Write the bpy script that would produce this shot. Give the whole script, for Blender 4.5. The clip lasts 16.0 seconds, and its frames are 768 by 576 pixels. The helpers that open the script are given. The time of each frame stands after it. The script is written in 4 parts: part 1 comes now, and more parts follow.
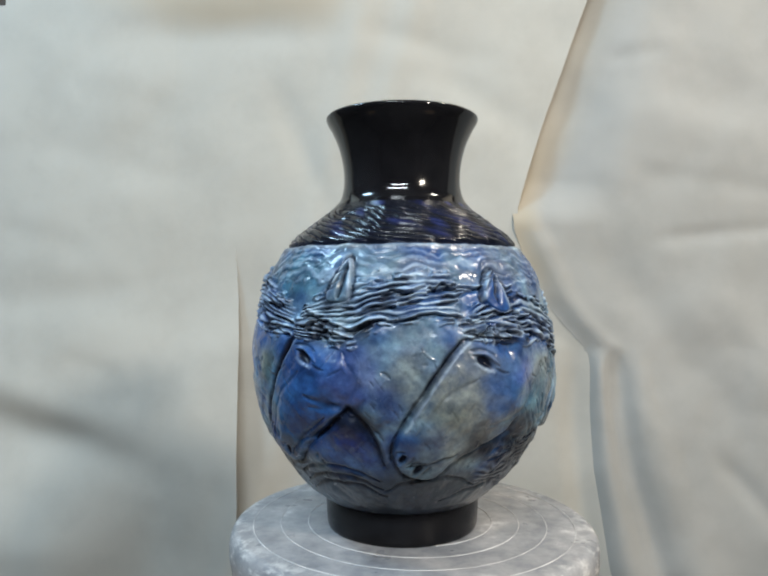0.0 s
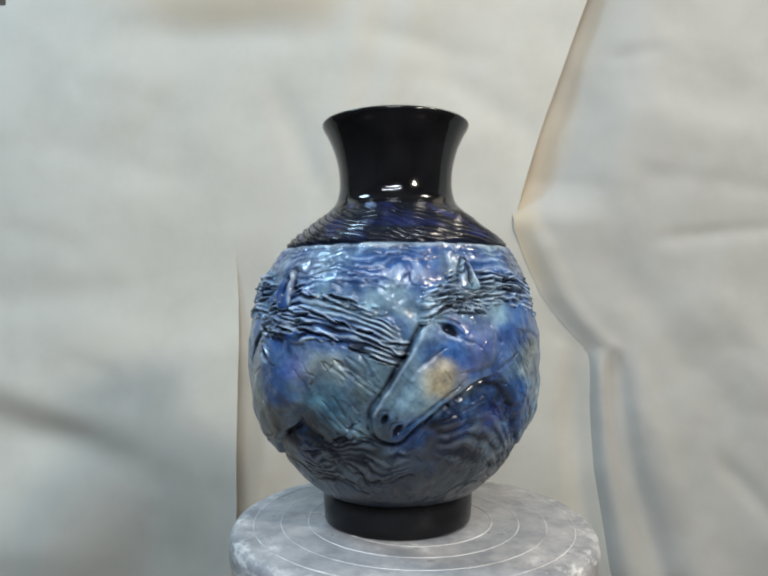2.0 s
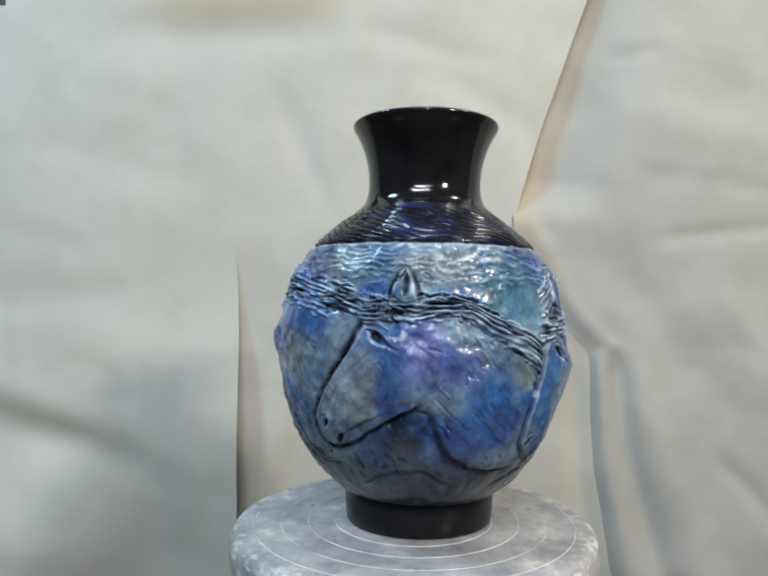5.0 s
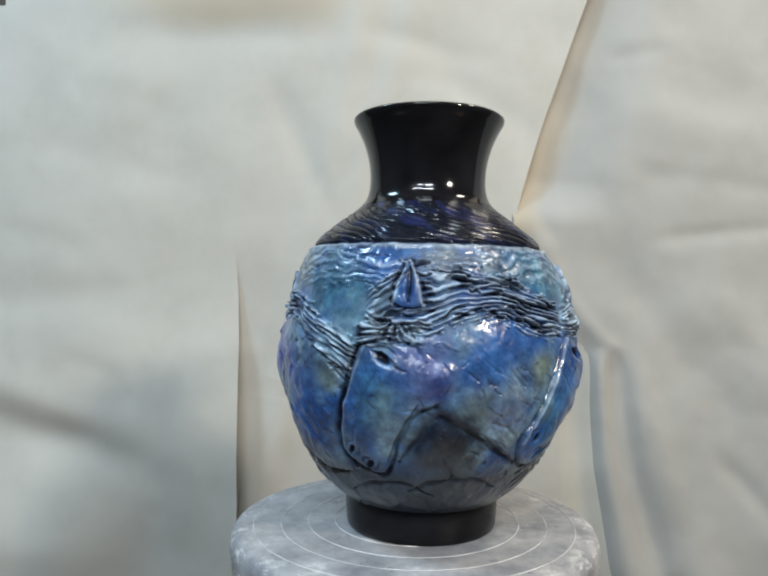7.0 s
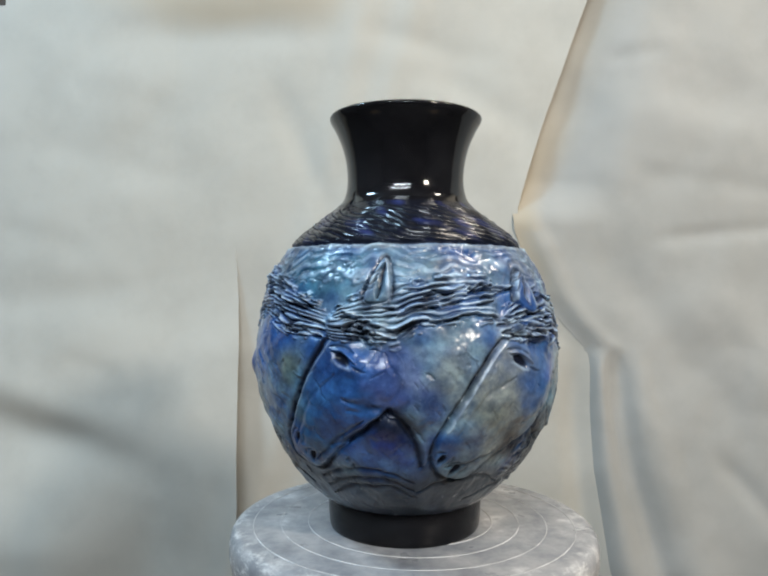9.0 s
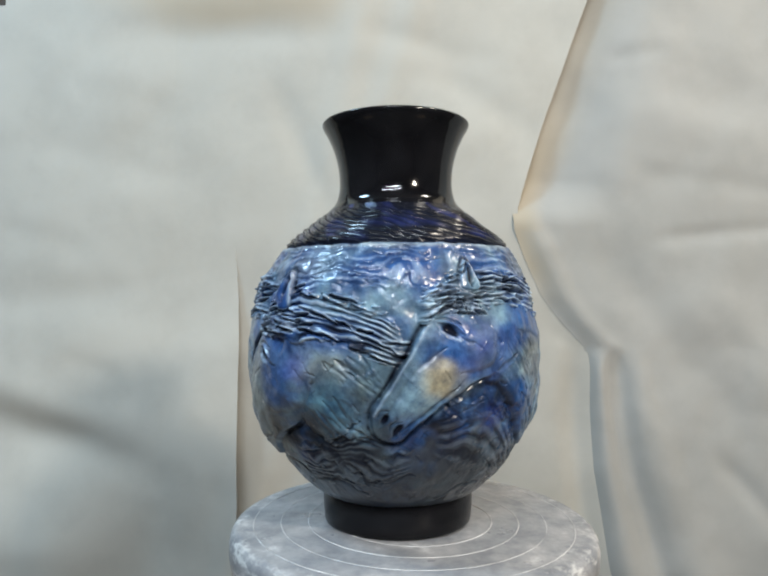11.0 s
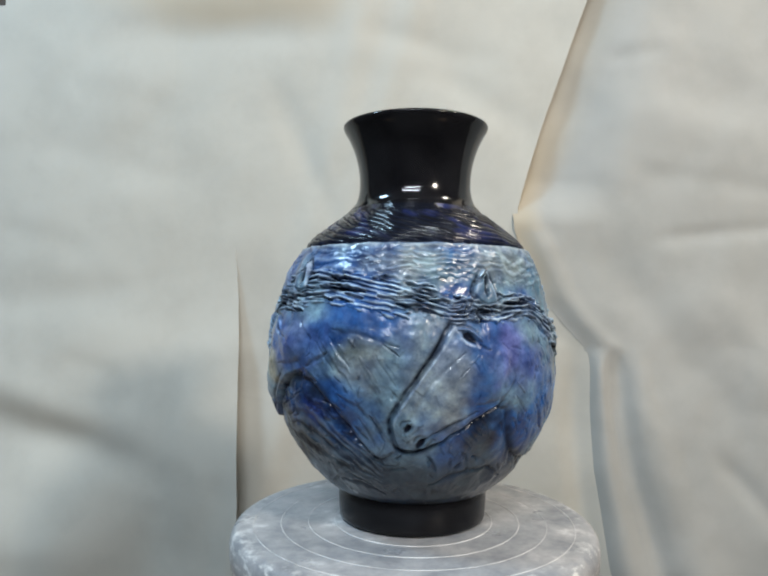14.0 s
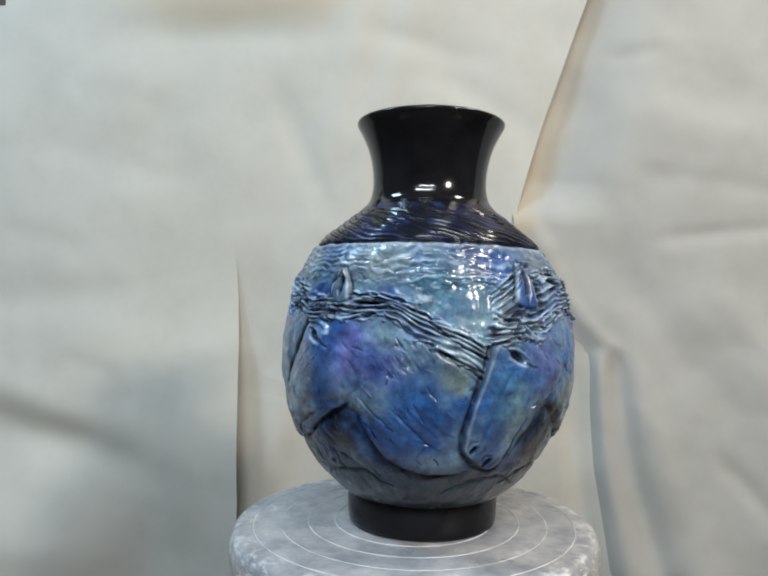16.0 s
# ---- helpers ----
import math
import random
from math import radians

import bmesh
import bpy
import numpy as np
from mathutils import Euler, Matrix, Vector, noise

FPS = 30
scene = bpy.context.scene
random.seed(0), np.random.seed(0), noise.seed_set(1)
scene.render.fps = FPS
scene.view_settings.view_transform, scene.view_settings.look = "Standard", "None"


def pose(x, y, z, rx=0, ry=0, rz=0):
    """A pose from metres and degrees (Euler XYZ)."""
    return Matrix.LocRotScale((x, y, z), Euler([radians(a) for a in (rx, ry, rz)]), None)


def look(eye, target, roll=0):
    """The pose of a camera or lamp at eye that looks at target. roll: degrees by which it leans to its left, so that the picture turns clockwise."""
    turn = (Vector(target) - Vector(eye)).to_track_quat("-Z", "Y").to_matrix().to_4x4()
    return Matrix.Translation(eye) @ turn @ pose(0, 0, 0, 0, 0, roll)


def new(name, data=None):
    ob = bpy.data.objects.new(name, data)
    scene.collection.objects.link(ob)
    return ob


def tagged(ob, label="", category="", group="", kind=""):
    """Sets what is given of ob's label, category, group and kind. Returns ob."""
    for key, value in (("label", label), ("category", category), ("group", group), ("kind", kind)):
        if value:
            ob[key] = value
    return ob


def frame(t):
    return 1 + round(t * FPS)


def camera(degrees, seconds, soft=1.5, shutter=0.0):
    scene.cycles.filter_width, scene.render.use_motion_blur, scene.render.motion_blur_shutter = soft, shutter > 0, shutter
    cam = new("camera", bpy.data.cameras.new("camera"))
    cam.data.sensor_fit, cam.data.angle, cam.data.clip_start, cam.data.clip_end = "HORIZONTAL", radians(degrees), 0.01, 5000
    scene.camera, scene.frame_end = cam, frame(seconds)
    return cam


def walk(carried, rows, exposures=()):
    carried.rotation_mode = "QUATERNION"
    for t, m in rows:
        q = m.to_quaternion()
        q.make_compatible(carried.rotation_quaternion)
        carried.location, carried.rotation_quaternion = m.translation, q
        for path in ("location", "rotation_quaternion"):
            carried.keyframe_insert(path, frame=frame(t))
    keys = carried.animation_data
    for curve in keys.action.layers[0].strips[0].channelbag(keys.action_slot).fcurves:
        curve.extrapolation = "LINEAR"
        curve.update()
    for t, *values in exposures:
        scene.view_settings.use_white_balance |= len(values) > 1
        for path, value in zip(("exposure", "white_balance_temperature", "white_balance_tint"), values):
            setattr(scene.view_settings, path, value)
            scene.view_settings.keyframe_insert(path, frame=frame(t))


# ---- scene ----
# The clip: a glazed vase with horse heads in relief, turned by stops and starts on a banding wheel before draped sheets.
# The wheel's axis is x = y = 0; the wheel's top is at z = TOP; the camera stands half a metre in front of it.
TOP = 0.87
EYE = Vector((0.0, -0.488, TOP + 0.160))
AIM = EYE + Vector((-0.03999, 0.99916, 0.00864))
cam = camera(58.94, 16.0, soft=2.2)
walk(cam, [(0.0, look(EYE, AIM, 0.484)), (16.0, look(EYE, AIM, 0.484))])

# turn of the wheel in degrees, second by second
TURNS = {
    0: "0:0 2:0 3:-1.4 4:-7.3 5:-12.4 6:-17.4 7:-20.8 8:-27 9:-36",
    1: "0:-44.3 1:-51.4 2:-59.7 3:-63.3 4:-66.8 5:-68.1 6:-69.1 7:-70.2 8:-71.6 9:-73.8",
    2: "0:-76.1 1:-81.2 2:-88.1 3:-93.8 4:-96.4 5:-97.9 6:-99.5 7:-103.4 8:-107.6 9:-112.5",
    3: "0:-114.6 1:-115.6 2:-116.1 3:-116.9 4:-119 5:-124.2 6:-126.8 7:-130.3 8:-132.2 9:-139",
    4: "0:-148.3 1:-154.7 2:-161.6 6:-176.5",
    5: "0:-191 4:-205 8:-219",
    6: "3:-235.9 4:-238.1 5:-241.5 6:-246.4 7:-251.8 8:-258.2 9:-261.8",
    7: "0:-264.9 1:-272 2:-281.2 3:-290.4 4:-293.7 5:-293.8 9:-293.9",
    8: "0:-297.1 1:-302.6 2:-311.6 3:-317.1 4:-324.2 5:-329.2 6:-336.3 7:-339.5 8:-346.2 9:-347.4",
    9: "0:-347.6 1:-348 2:-348.3 5:-356 9:-374",
    10: "3:-394 7:-417",
    11: "0:-436 3:-443.5 5:-443.6 6:-447 7:-452.1 8:-460.5 9:-467.9",
    12: "0:-471 1:-472.2 2:-473.7 3:-476.5 4:-478.6 5:-479.5 6:-480.3 8:-481.2 9:-481.6",
    13: "0:-483.4 1:-483.9 2:-487 3:-488.5 4:-492.5 5:-499.9 6:-501.6 7:-505.3 8:-508.4 9:-512.2",
    14: "0:-515.2 1:-515.8 3:-516 5:-516.7 6:-516.8 7:-520.4 8:-523.7 9:-529.2",
    15: "0:-536.3 1:-543.6 2:-550.5 3:-554.2 4:-558.1 5:-565.4 6:-572.4 7:-578.1 8:-579.4 9:-579.8",
    16: "0:-579.8",
}


def turns():
    rows = []
    for second, text in TURNS.items():
        for pair in text.split():
            tenth, angle = pair.split(":")
            rows.append((second + int(tenth) / 10, float(angle)))
    return rows


# ---- light: a closed room with two ceiling lamps ----
world = bpy.data.worlds.new("room_air")
world.use_nodes = True
world.node_tree.nodes["Background"].inputs["Color"].default_value = (0.5, 0.55, 0.6, 1)
world.node_tree.nodes["Background"].inputs["Strength"].default_value = 0.02
scene.world = world


def area_lamp(name, eye, target, size_x, size_y, watts, colour):
    data = bpy.data.lights.new(name, "AREA")
    data.shape, data.size, data.size_y, data.energy, data.color = "RECTANGLE", size_x, size_y, watts, colour
    ob = new(name, data)
    ob.matrix_world = look(eye, target)
    return tagged(ob, "bright rectangular ceiling lamp above the draped sheets", "lamp")


area_lamp("ceiling_lamp", (0.93, -0.08, 2.31), (0, 0.0, 1.0), 0.26, 0.16, 8.2, (1.0, 0.92, 0.80))
area_lamp("cool_lamp", (-1.05, -0.14, 2.26), (0, 0.1, 0.9), 0.36, 0.18, 15, (0.50, 0.77, 1.0))
area_lamp("tube_lamp", (-0.22, -1.30, 2.22), (0, 0.2, 0.9), 1.0, 0.03, 12.4, (0.84, 0.93, 1.0))
area_lamp("tube_lamp", (-0.16, -1.80, 2.22), (0, 0.2, 0.9), 1.0, 0.03, 12.4, (0.84, 0.93, 1.0))
area_lamp("bench_lamp", (0.91, -1.02, 1.76), (0, 0.2, 0.95), 0.14, 0.14, 16, (1.0, 0.90, 0.77))


# ---- materials ----
def material(name, rough=0.5, metal=0.0, spec=0.5):
    mat = bpy.data.materials.new(name)
    mat.use_nodes = True
    nodes, links = mat.node_tree.nodes, mat.node_tree.links
    shader = nodes["Principled BSDF"]
    shader.inputs["Roughness"].default_value = rough
    shader.inputs["Metallic"].default_value = metal
    shader.inputs["Specular IOR Level"].default_value = spec
    return mat, nodes, links, shader


def noise_node(nodes, links, scale, detail=4, rough=0.55, coords="Object", stretch=None):
    tc = nodes.new("ShaderNodeTexCoord")
    tex = nodes.new("ShaderNodeTexNoise")
    tex.inputs["Scale"].default_value, tex.inputs["Detail"].default_value = scale, detail
    tex.inputs["Roughness"].default_value = rough
    if stretch:
        mp = nodes.new("ShaderNodeMapping")
        mp.inputs["Scale"].default_value = stretch
        links.new(tc.outputs[coords], mp.inputs["Vector"])
        links.new(mp.outputs["Vector"], tex.inputs["Vector"])
    else:
        links.new(tc.outputs[coords], tex.inputs["Vector"])
    return tex.outputs["Fac"]


def ramp(nodes, links, value, stops):
    node = nodes.new("ShaderNodeValToRGB")
    ramp_data = node.color_ramp
    while len(ramp_data.elements) < len(stops):
        ramp_data.elements.new(0.5)
    for el, (pos, col) in zip(ramp_data.elements, stops):
        el.position = pos
        el.color = (*col, 1) if len(col) == 3 else col
    links.new(value, node.inputs["Fac"])
    return node.outputs["Color"]


def mix(nodes, links, kind, fac, a, b):
    node = nodes.new("ShaderNodeMix")
    node.data_type, node.blend_type = "RGBA", kind
    for sock, val in ((node.inputs["Factor"], fac), (node.inputs["A"], a), (node.inputs["B"], b)):
        if isinstance(val, (int, float)):
            sock.default_value = val
        elif isinstance(val, tuple):
            sock.default_value = (*val, 1)
        else:
            links.new(val, sock)
    return node.outputs["Result"]


def bump(nodes, links, shader, value, strength, dist):
    node = nodes.new("ShaderNodeBump")
    node.inputs["Strength"].default_value, node.inputs["Distance"].default_value = strength, dist
    links.new(value, node.inputs["Height"])
    links.new(node.outputs["Normal"], shader.inputs["Normal"])


def glaze_material(name="painted_glaze", sheen=0.24):
    """The painted relief: pigment on the surface, a darker tone in the cut lines, clear gloss over both."""
    mat, nodes, links, shader = material(name, 0.16)
    pig = nodes.new("ShaderNodeAttribute")
    pig.attribute_name = "glaze"
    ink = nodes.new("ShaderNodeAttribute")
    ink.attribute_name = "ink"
    mottled = ramp(nodes, links, noise_node(nodes, links, 55, 6, 0.65), [(0.32, (0.42, 0.48, 0.60)), (0.50, (0.95, 0.97, 1.0)), (0.68, (1.6, 1.66, 1.6))])
    col = mix(nodes, links, "MULTIPLY", 0.9, pig.outputs["Color"], mottled)
    blotch = ramp(nodes, links, noise_node(nodes, links, 130, 4, 0.6), [(0.34, (0.55, 0.60, 0.72)), (0.55, (1.05, 1.05, 1.05)), (0.72, (1.3, 1.3, 1.25))])
    col = mix(nodes, links, "MULTIPLY", 0.8, col, blotch)
    specks = ramp(nodes, links, noise_node(nodes, links, 320, 3, 0.6), [(0.30, (0.55, 0.6, 0.7)), (0.45, (1, 1, 1))])
    col = mix(nodes, links, "MULTIPLY", 0.45, col, specks)
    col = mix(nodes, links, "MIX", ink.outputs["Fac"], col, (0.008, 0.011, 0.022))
    links.new(col, shader.inputs["Base Color"])
    rough = ramp(nodes, links, noise_node(nodes, links, 90, 3), [(0.35, (0.13, 0.13, 0.13)), (0.7, (0.30, 0.30, 0.30))])
    links.new(rough, shader.inputs["Coat Roughness"])
    shader.inputs["Roughness"].default_value, shader.inputs["Coat Weight"].default_value = 0.42, 0.85
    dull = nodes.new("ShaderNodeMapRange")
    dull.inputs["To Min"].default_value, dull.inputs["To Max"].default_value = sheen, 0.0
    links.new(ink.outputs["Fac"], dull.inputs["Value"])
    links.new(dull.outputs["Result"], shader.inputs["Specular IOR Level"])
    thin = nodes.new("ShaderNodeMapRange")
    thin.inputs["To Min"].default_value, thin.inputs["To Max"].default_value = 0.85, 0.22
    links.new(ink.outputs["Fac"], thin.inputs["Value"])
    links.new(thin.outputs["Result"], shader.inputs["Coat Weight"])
    bump(nodes, links, shader, noise_node(nodes, links, 210, 4, 0.6), 0.14, 0.0007)
    return mat


def black_glaze():
    mat, nodes, links, shader = material("black_glaze", 0.09)
    col = ramp(nodes, links, noise_node(nodes, links, 40, 5), [(0.3, (0.004, 0.004, 0.005)), (0.7, (0.010, 0.010, 0.012))])
    links.new(col, shader.inputs["Base Color"])
    rough = ramp(nodes, links, noise_node(nodes, links, 30, 4), [(0.35, (0.05, 0.05, 0.05)), (0.7, (0.16, 0.16, 0.16))])
    links.new(rough, shader.inputs["Roughness"])
    bump(nodes, links, shader, noise_node(nodes, links, 45, 3, 0.5, stretch=(0.6, 0.6, 2.2)), 0.12, 0.001)
    return mat


def cloth_material(name, low, high, crease=0.10):
    mat, nodes, links, shader = material(name, 0.9, spec=0.15)
    col = ramp(nodes, links, noise_node(nodes, links, 5, 5, 0.6), [(0.3, low), (0.7, high)])
    stain = ramp(nodes, links, noise_node(nodes, links, 14, 4, 0.6), [(0.35, (0.90, 0.90, 0.90)), (0.55, (1, 1, 1))])
    col = mix(nodes, links, "MULTIPLY", 0.6, col, stain)
    # warm bounce and tan shade put into the cloth's colour by vertex value
    painted_tan = nodes.new("ShaderNodeAttribute")
    painted_tan.attribute_name = "painted_tan"
    col = mix(nodes, links, "MIX", painted_tan.outputs["Fac"], col, (0.48, 0.42, 0.325))
    links.new(col, shader.inputs["Base Color"])
    shader.inputs["Sheen Weight"].default_value = 0.15
    bump(nodes, links, shader, noise_node(nodes, links, 7, 4, 0.5), crease, 0.012)
    return mat


def wheel_material():
    mat, nodes, links, shader = material("clay_smeared_metal", 0.55, 0.0, 0.4)
    col = ramp(nodes, links, noise_node(nodes, links, 26, 6, 0.65), [(0.28, (0.17, 0.18, 0.20)), (0.46, (0.30, 0.31, 0.33)), (0.60, (0.42, 0.42, 0.43)), (0.70, (0.66, 0.66, 0.66))])
    fine = ramp(nodes, links, noise_node(nodes, links, 140, 4, 0.6), [(0.3, (0.8, 0.8, 0.82)), (0.6, (1, 1, 1))])
    col = mix(nodes, links, "MULTIPLY", 0.8, col, fine)
    # dry slip worn white along the rim, with its broken highlights painted in
    tc, cut, size = nodes.new("ShaderNodeTexCoord"), nodes.new("ShaderNodeVectorMath"), nodes.new("ShaderNodeVectorMath")
    cut.operation, size.operation = "MULTIPLY", "LENGTH"
    cut.inputs[1].default_value = (1, 1, 0)
    links.new(tc.outputs["Object"], cut.inputs[0])
    links.new(cut.outputs["Vector"], size.inputs[0])
    rim = nodes.new("ShaderNodeMapRange")
    rim.inputs["From Min"].default_value, rim.inputs["From Max"].default_value = 0.108, 0.1262
    links.new(size.outputs["Value"], rim.inputs["Value"])
    slip_glints = ramp(nodes, links, noise_node(nodes, links, 70, 5, 0.7, stretch=(1, 1, 3)), [(0.51, (0, 0, 0)), (0.64, (0.9, 0.9, 0.9))])
    worn = mix(nodes, links, "MULTIPLY", 1.0, slip_glints, rim.outputs["Result"])
    col = mix(nodes, links, "MIX", worn, col, (0.70, 0.70, 0.69))
    links.new(col, shader.inputs["Base Color"])
    rough = ramp(nodes, links, noise_node(nodes, links, 30, 4), [(0.35, (0.26, 0.26, 0.26)), (0.7, (0.60, 0.60, 0.60))])
    links.new(rough, shader.inputs["Roughness"])
    bump(nodes, links, shader, noise_node(nodes, links, 80, 5, 0.6), 0.35, 0.001)
    return mat


def plain_material(name, low, high, scale, rough, depth=0.002):
    mat, nodes, links, shader = material(name, rough)
    links.new(ramp(nodes, links, noise_node(nodes, links, scale, 5), [(0.3, low), (0.7, high)]), shader.inputs["Base Color"])
    bump(nodes, links, shader, noise_node(nodes, links, scale * 8, 4), 0.3, depth)
    return mat


M_GLAZE = glaze_material()
M_BAND = glaze_material("black_band_glaze", 0.02)
M_BLACK = black_glaze()
M_FOOT = plain_material("black_slip", (0.003, 0.003, 0.004), (0.006, 0.006, 0.008), 60, 0.22, 0.0003)
M_FOOT.node_tree.nodes["Principled BSDF"].inputs["Specular IOR Level"].default_value = 0.28
M_SHEET = cloth_material("cream_sheet", (0.488, 0.475, 0.43), (0.55, 0.535, 0.485))
M_SHEET_COOL = cloth_material("grey_white_sheet", (0.392, 0.39, 0.368), (0.448, 0.443, 0.42))
M_SHEET_WARM = cloth_material("warm_cream_sheet", (0.53, 0.495, 0.43), (0.60, 0.565, 0.50))
M_WHEEL = wheel_material()
M_CHALK = plain_material("white_scored_line", (0.30, 0.30, 0.31), (0.80, 0.80, 0.79), 45, 0.7)
M_WALL = plain_material("tan_wall_paint", (0.52, 0.47, 0.385), (0.64, 0.58, 0.48), 4, 0.7)
M_ROOM = plain_material("dull_room_paint", (0.07, 0.07, 0.075), (0.11, 0.11, 0.11), 3, 0.8)
M_BENCH = plain_material("worn_bench_wood", (0.16, 0.11, 0.07), (0.28, 0.20, 0.13), 9, 0.6)
M_DARK = plain_material("dark_stained_wood", (0.03, 0.02, 0.015), (0.07, 0.05, 0.035), 12, 0.5)


# ---- mesh helpers ----
def mesh_of(name, verts, faces, mat, smooth=True):
    me = bpy.data.meshes.new(name)
    me.from_pydata([tuple(v) for v in verts], [], [tuple(f) for f in faces])
    me.materials.append(mat)
    me.polygons.foreach_set("use_smooth", [smooth] * len(me.polygons))
    me.update()
    return me


def part(name, me, parent, label=""):
    ob = new(name, me)
    ob.parent = parent
    return tagged(ob, label)


def lathe(name, profile, count, mat, wobble=0.0):
    """A closed band turned round the z axis from (radius, z) pairs."""
    verts, faces = [], []
    for k, (r, z) in enumerate(profile):
        for i in range(count):
            a = 2 * math.pi * i / count
            rr = r * (1 + wobble * math.sin(3 * a + 9 * z) + 0.6 * wobble * math.sin(5 * a + 2))
            verts.append((rr * math.cos(a), rr * math.sin(a), z))
    for k in range(len(profile) - 1):
        for i in range(count):
            j = (i + 1) % count
            faces.append((k * count + i, k * count + j, (k + 1) * count + j, (k + 1) * count + i))
    return mesh_of(name, verts, faces, mat)


def spline(points, steps=8, closed=False):
    """A smooth curve through points."""
    p = np.array(points, float)
    n = len(p)
    out = []
    for i in range(n if closed else n - 1):
        a, b, c, d = (p[(i - 1) % n], p[i], p[(i + 1) % n], p[(i + 2) % n]) if closed else (p[max(i - 1, 0)], p[i], p[i + 1], p[min(i + 2, n - 1)])
        for s in range(steps):
            t = s / steps
            out.append(0.5 * (2 * b + (c - a) * t + (2 * a - 5 * b + 4 * c - d) * t * t + (3 * b - a - 3 * c + d) * t ** 3))
    if not closed:
        out.append(p[-1])
    return np.array(out)


def smooth(x, lo=0.0, hi=1.0):
    t = np.clip((x - lo) / (hi - lo), 0, 1)
    return t * t * (3 - 2 * t)


LATTICE = np.random.RandomState(7).rand(256, 256) * 2 - 1


def vnoise(x, y, seed=0):
    """Smooth noise from -1 to 1 with cells of one unit."""
    x, y = np.asarray(x, float) + seed * 17.31, np.asarray(y, float) + seed * 5.77
    i, j = np.floor(x).astype(int), np.floor(y).astype(int)
    fx, fy = x - i, y - j
    fx, fy = fx * fx * (3 - 2 * fx), fy * fy * (3 - 2 * fy)
    g = lambda a, b: LATTICE[a % 256, b % 256]
    return (g(i, j) * (1 - fx) + g(i + 1, j) * fx) * (1 - fy) + (g(i, j + 1) * (1 - fx) + g(i + 1, j + 1) * fx) * fy


# ---- the room ----
def box(name, x0, x1, y0, y1, z0, z1, mat):
    v = [(x, y, z) for z in (z0, z1) for y in (y0, y1) for x in (x0, x1)]
    f = [(0, 2, 3, 1), (4, 5, 7, 6), (0, 1, 5, 4), (2, 6, 7, 3), (0, 4, 6, 2), (1, 3, 7, 5)]
    return new(name, mesh_of(name, v, f, mat, False))


def build_room():
    for name, b, mat, label in (
        ("floor", (-1.8, 1.8, -2.2, 0.66, -0.1, 0.0), M_ROOM, "dull grey studio floor"),
        ("ceiling", (-1.8, 1.8, -2.2, 0.66, 2.4, 2.5), M_ROOM, "dull painted ceiling"),
        ("wall_back", (-1.8, 1.8, 0.56, 0.66, 0.0, 2.4), M_WALL, "tan painted wall behind the sheets"),
        ("wall_front", (-1.8, 1.8, -2.2, -2.1, 0.0, 2.4), M_ROOM, "dull painted wall"),
        ("wall_left", (-1.8, -1.7, -2.1, 0.56, 0.0, 2.4), M_ROOM, "dull painted wall"),
        ("wall_right", (1.7, 1.8, -2.1, 0.56, 0.0, 2.4), M_ROOM, "dull painted wall"),
    ):
        tagged(box(name, *b, mat), label, name.split("_")[0], kind="structure")
    bench = tagged(new("workbench"), "worn wooden workbench under the banding wheel", "bench")
    bench.location = (0, 0, 0)
    top = box("bench_top", -0.40, 0.40, -0.32, 0.15, 0.71, 0.75, M_BENCH)
    top.parent = bench
    for x in (-0.36, 0.36):
        for y in (-0.28, 0.11):
            leg = box("bench_leg", x - 0.035, x + 0.035, y - 0.035, y + 0.035, 0.0, 0.71, M_BENCH)
            leg.parent = bench


# ---- draped sheets ----
def sheet(name, left, right, low, high, depth, mat, label, nx=150, nz=170, thick=0.0008):
    """A hanging cloth: left, right give x at height z; low, high give z at 0..1 across; depth gives y at (x, z)."""
    verts, faces = [], []
    for k in range(nz + 1):
        for i in range(nx + 1):
            u, v = i / nx, k / nz
            z = low(u) * (1 - v) + high(u) * v
            x = left(z) * (1 - u) + right(z) * u
            verts.append((x, depth(x, z), z))
    for k in range(nz):
        for i in range(nx):
            a = k * (nx + 1) + i
            faces.append((a, a + 1, a + nx + 2, a + nx + 1))
    ob = new(name, mesh_of(name, verts, faces, mat))
    solid = ob.modifiers.new("cloth_thickness", "SOLIDIFY")
    solid.thickness, solid.offset = thick, 0
    edge = ob.modifiers.new("cut_border", "EDGE_SPLIT")
    edge.split_angle = radians(50)
    return tagged(ob, label, "sheet", "draped sheets")


def wrinkle(x, z, size, amount, seed):
    return amount * (noise.noise((x / size + seed, z / size, seed)) + 0.45 * noise.noise((x / size * 2.3, z / size * 2.3 + seed, seed + 4)))


def line(pairs):
    xs, ys = [p[0] for p in pairs], [p[1] for p in pairs]
    return lambda t: float(np.interp(t, xs, ys))


def bell(d, width):
    return math.exp(-(d / width) ** 2)


def crease(x, z, x0, z0, x1, z1, width, depth):
    """A soft straight crease from one point to another, fading at both ends."""
    ex, ez = x1 - x0, z1 - z0
    t = ((x - x0) * ex + (z - z0) * ez) / (ex * ex + ez * ez)
    if t < -0.3 or t > 1.3:
        return 0.0
    d = abs((x - x0) * ez - (z - z0) * ex) / math.hypot(ex, ez)
    return 0.55 * depth * bell(d, width) * float(smooth((t + 0.3) / 0.5)) * float(smooth((1.3 - t) / 0.5))


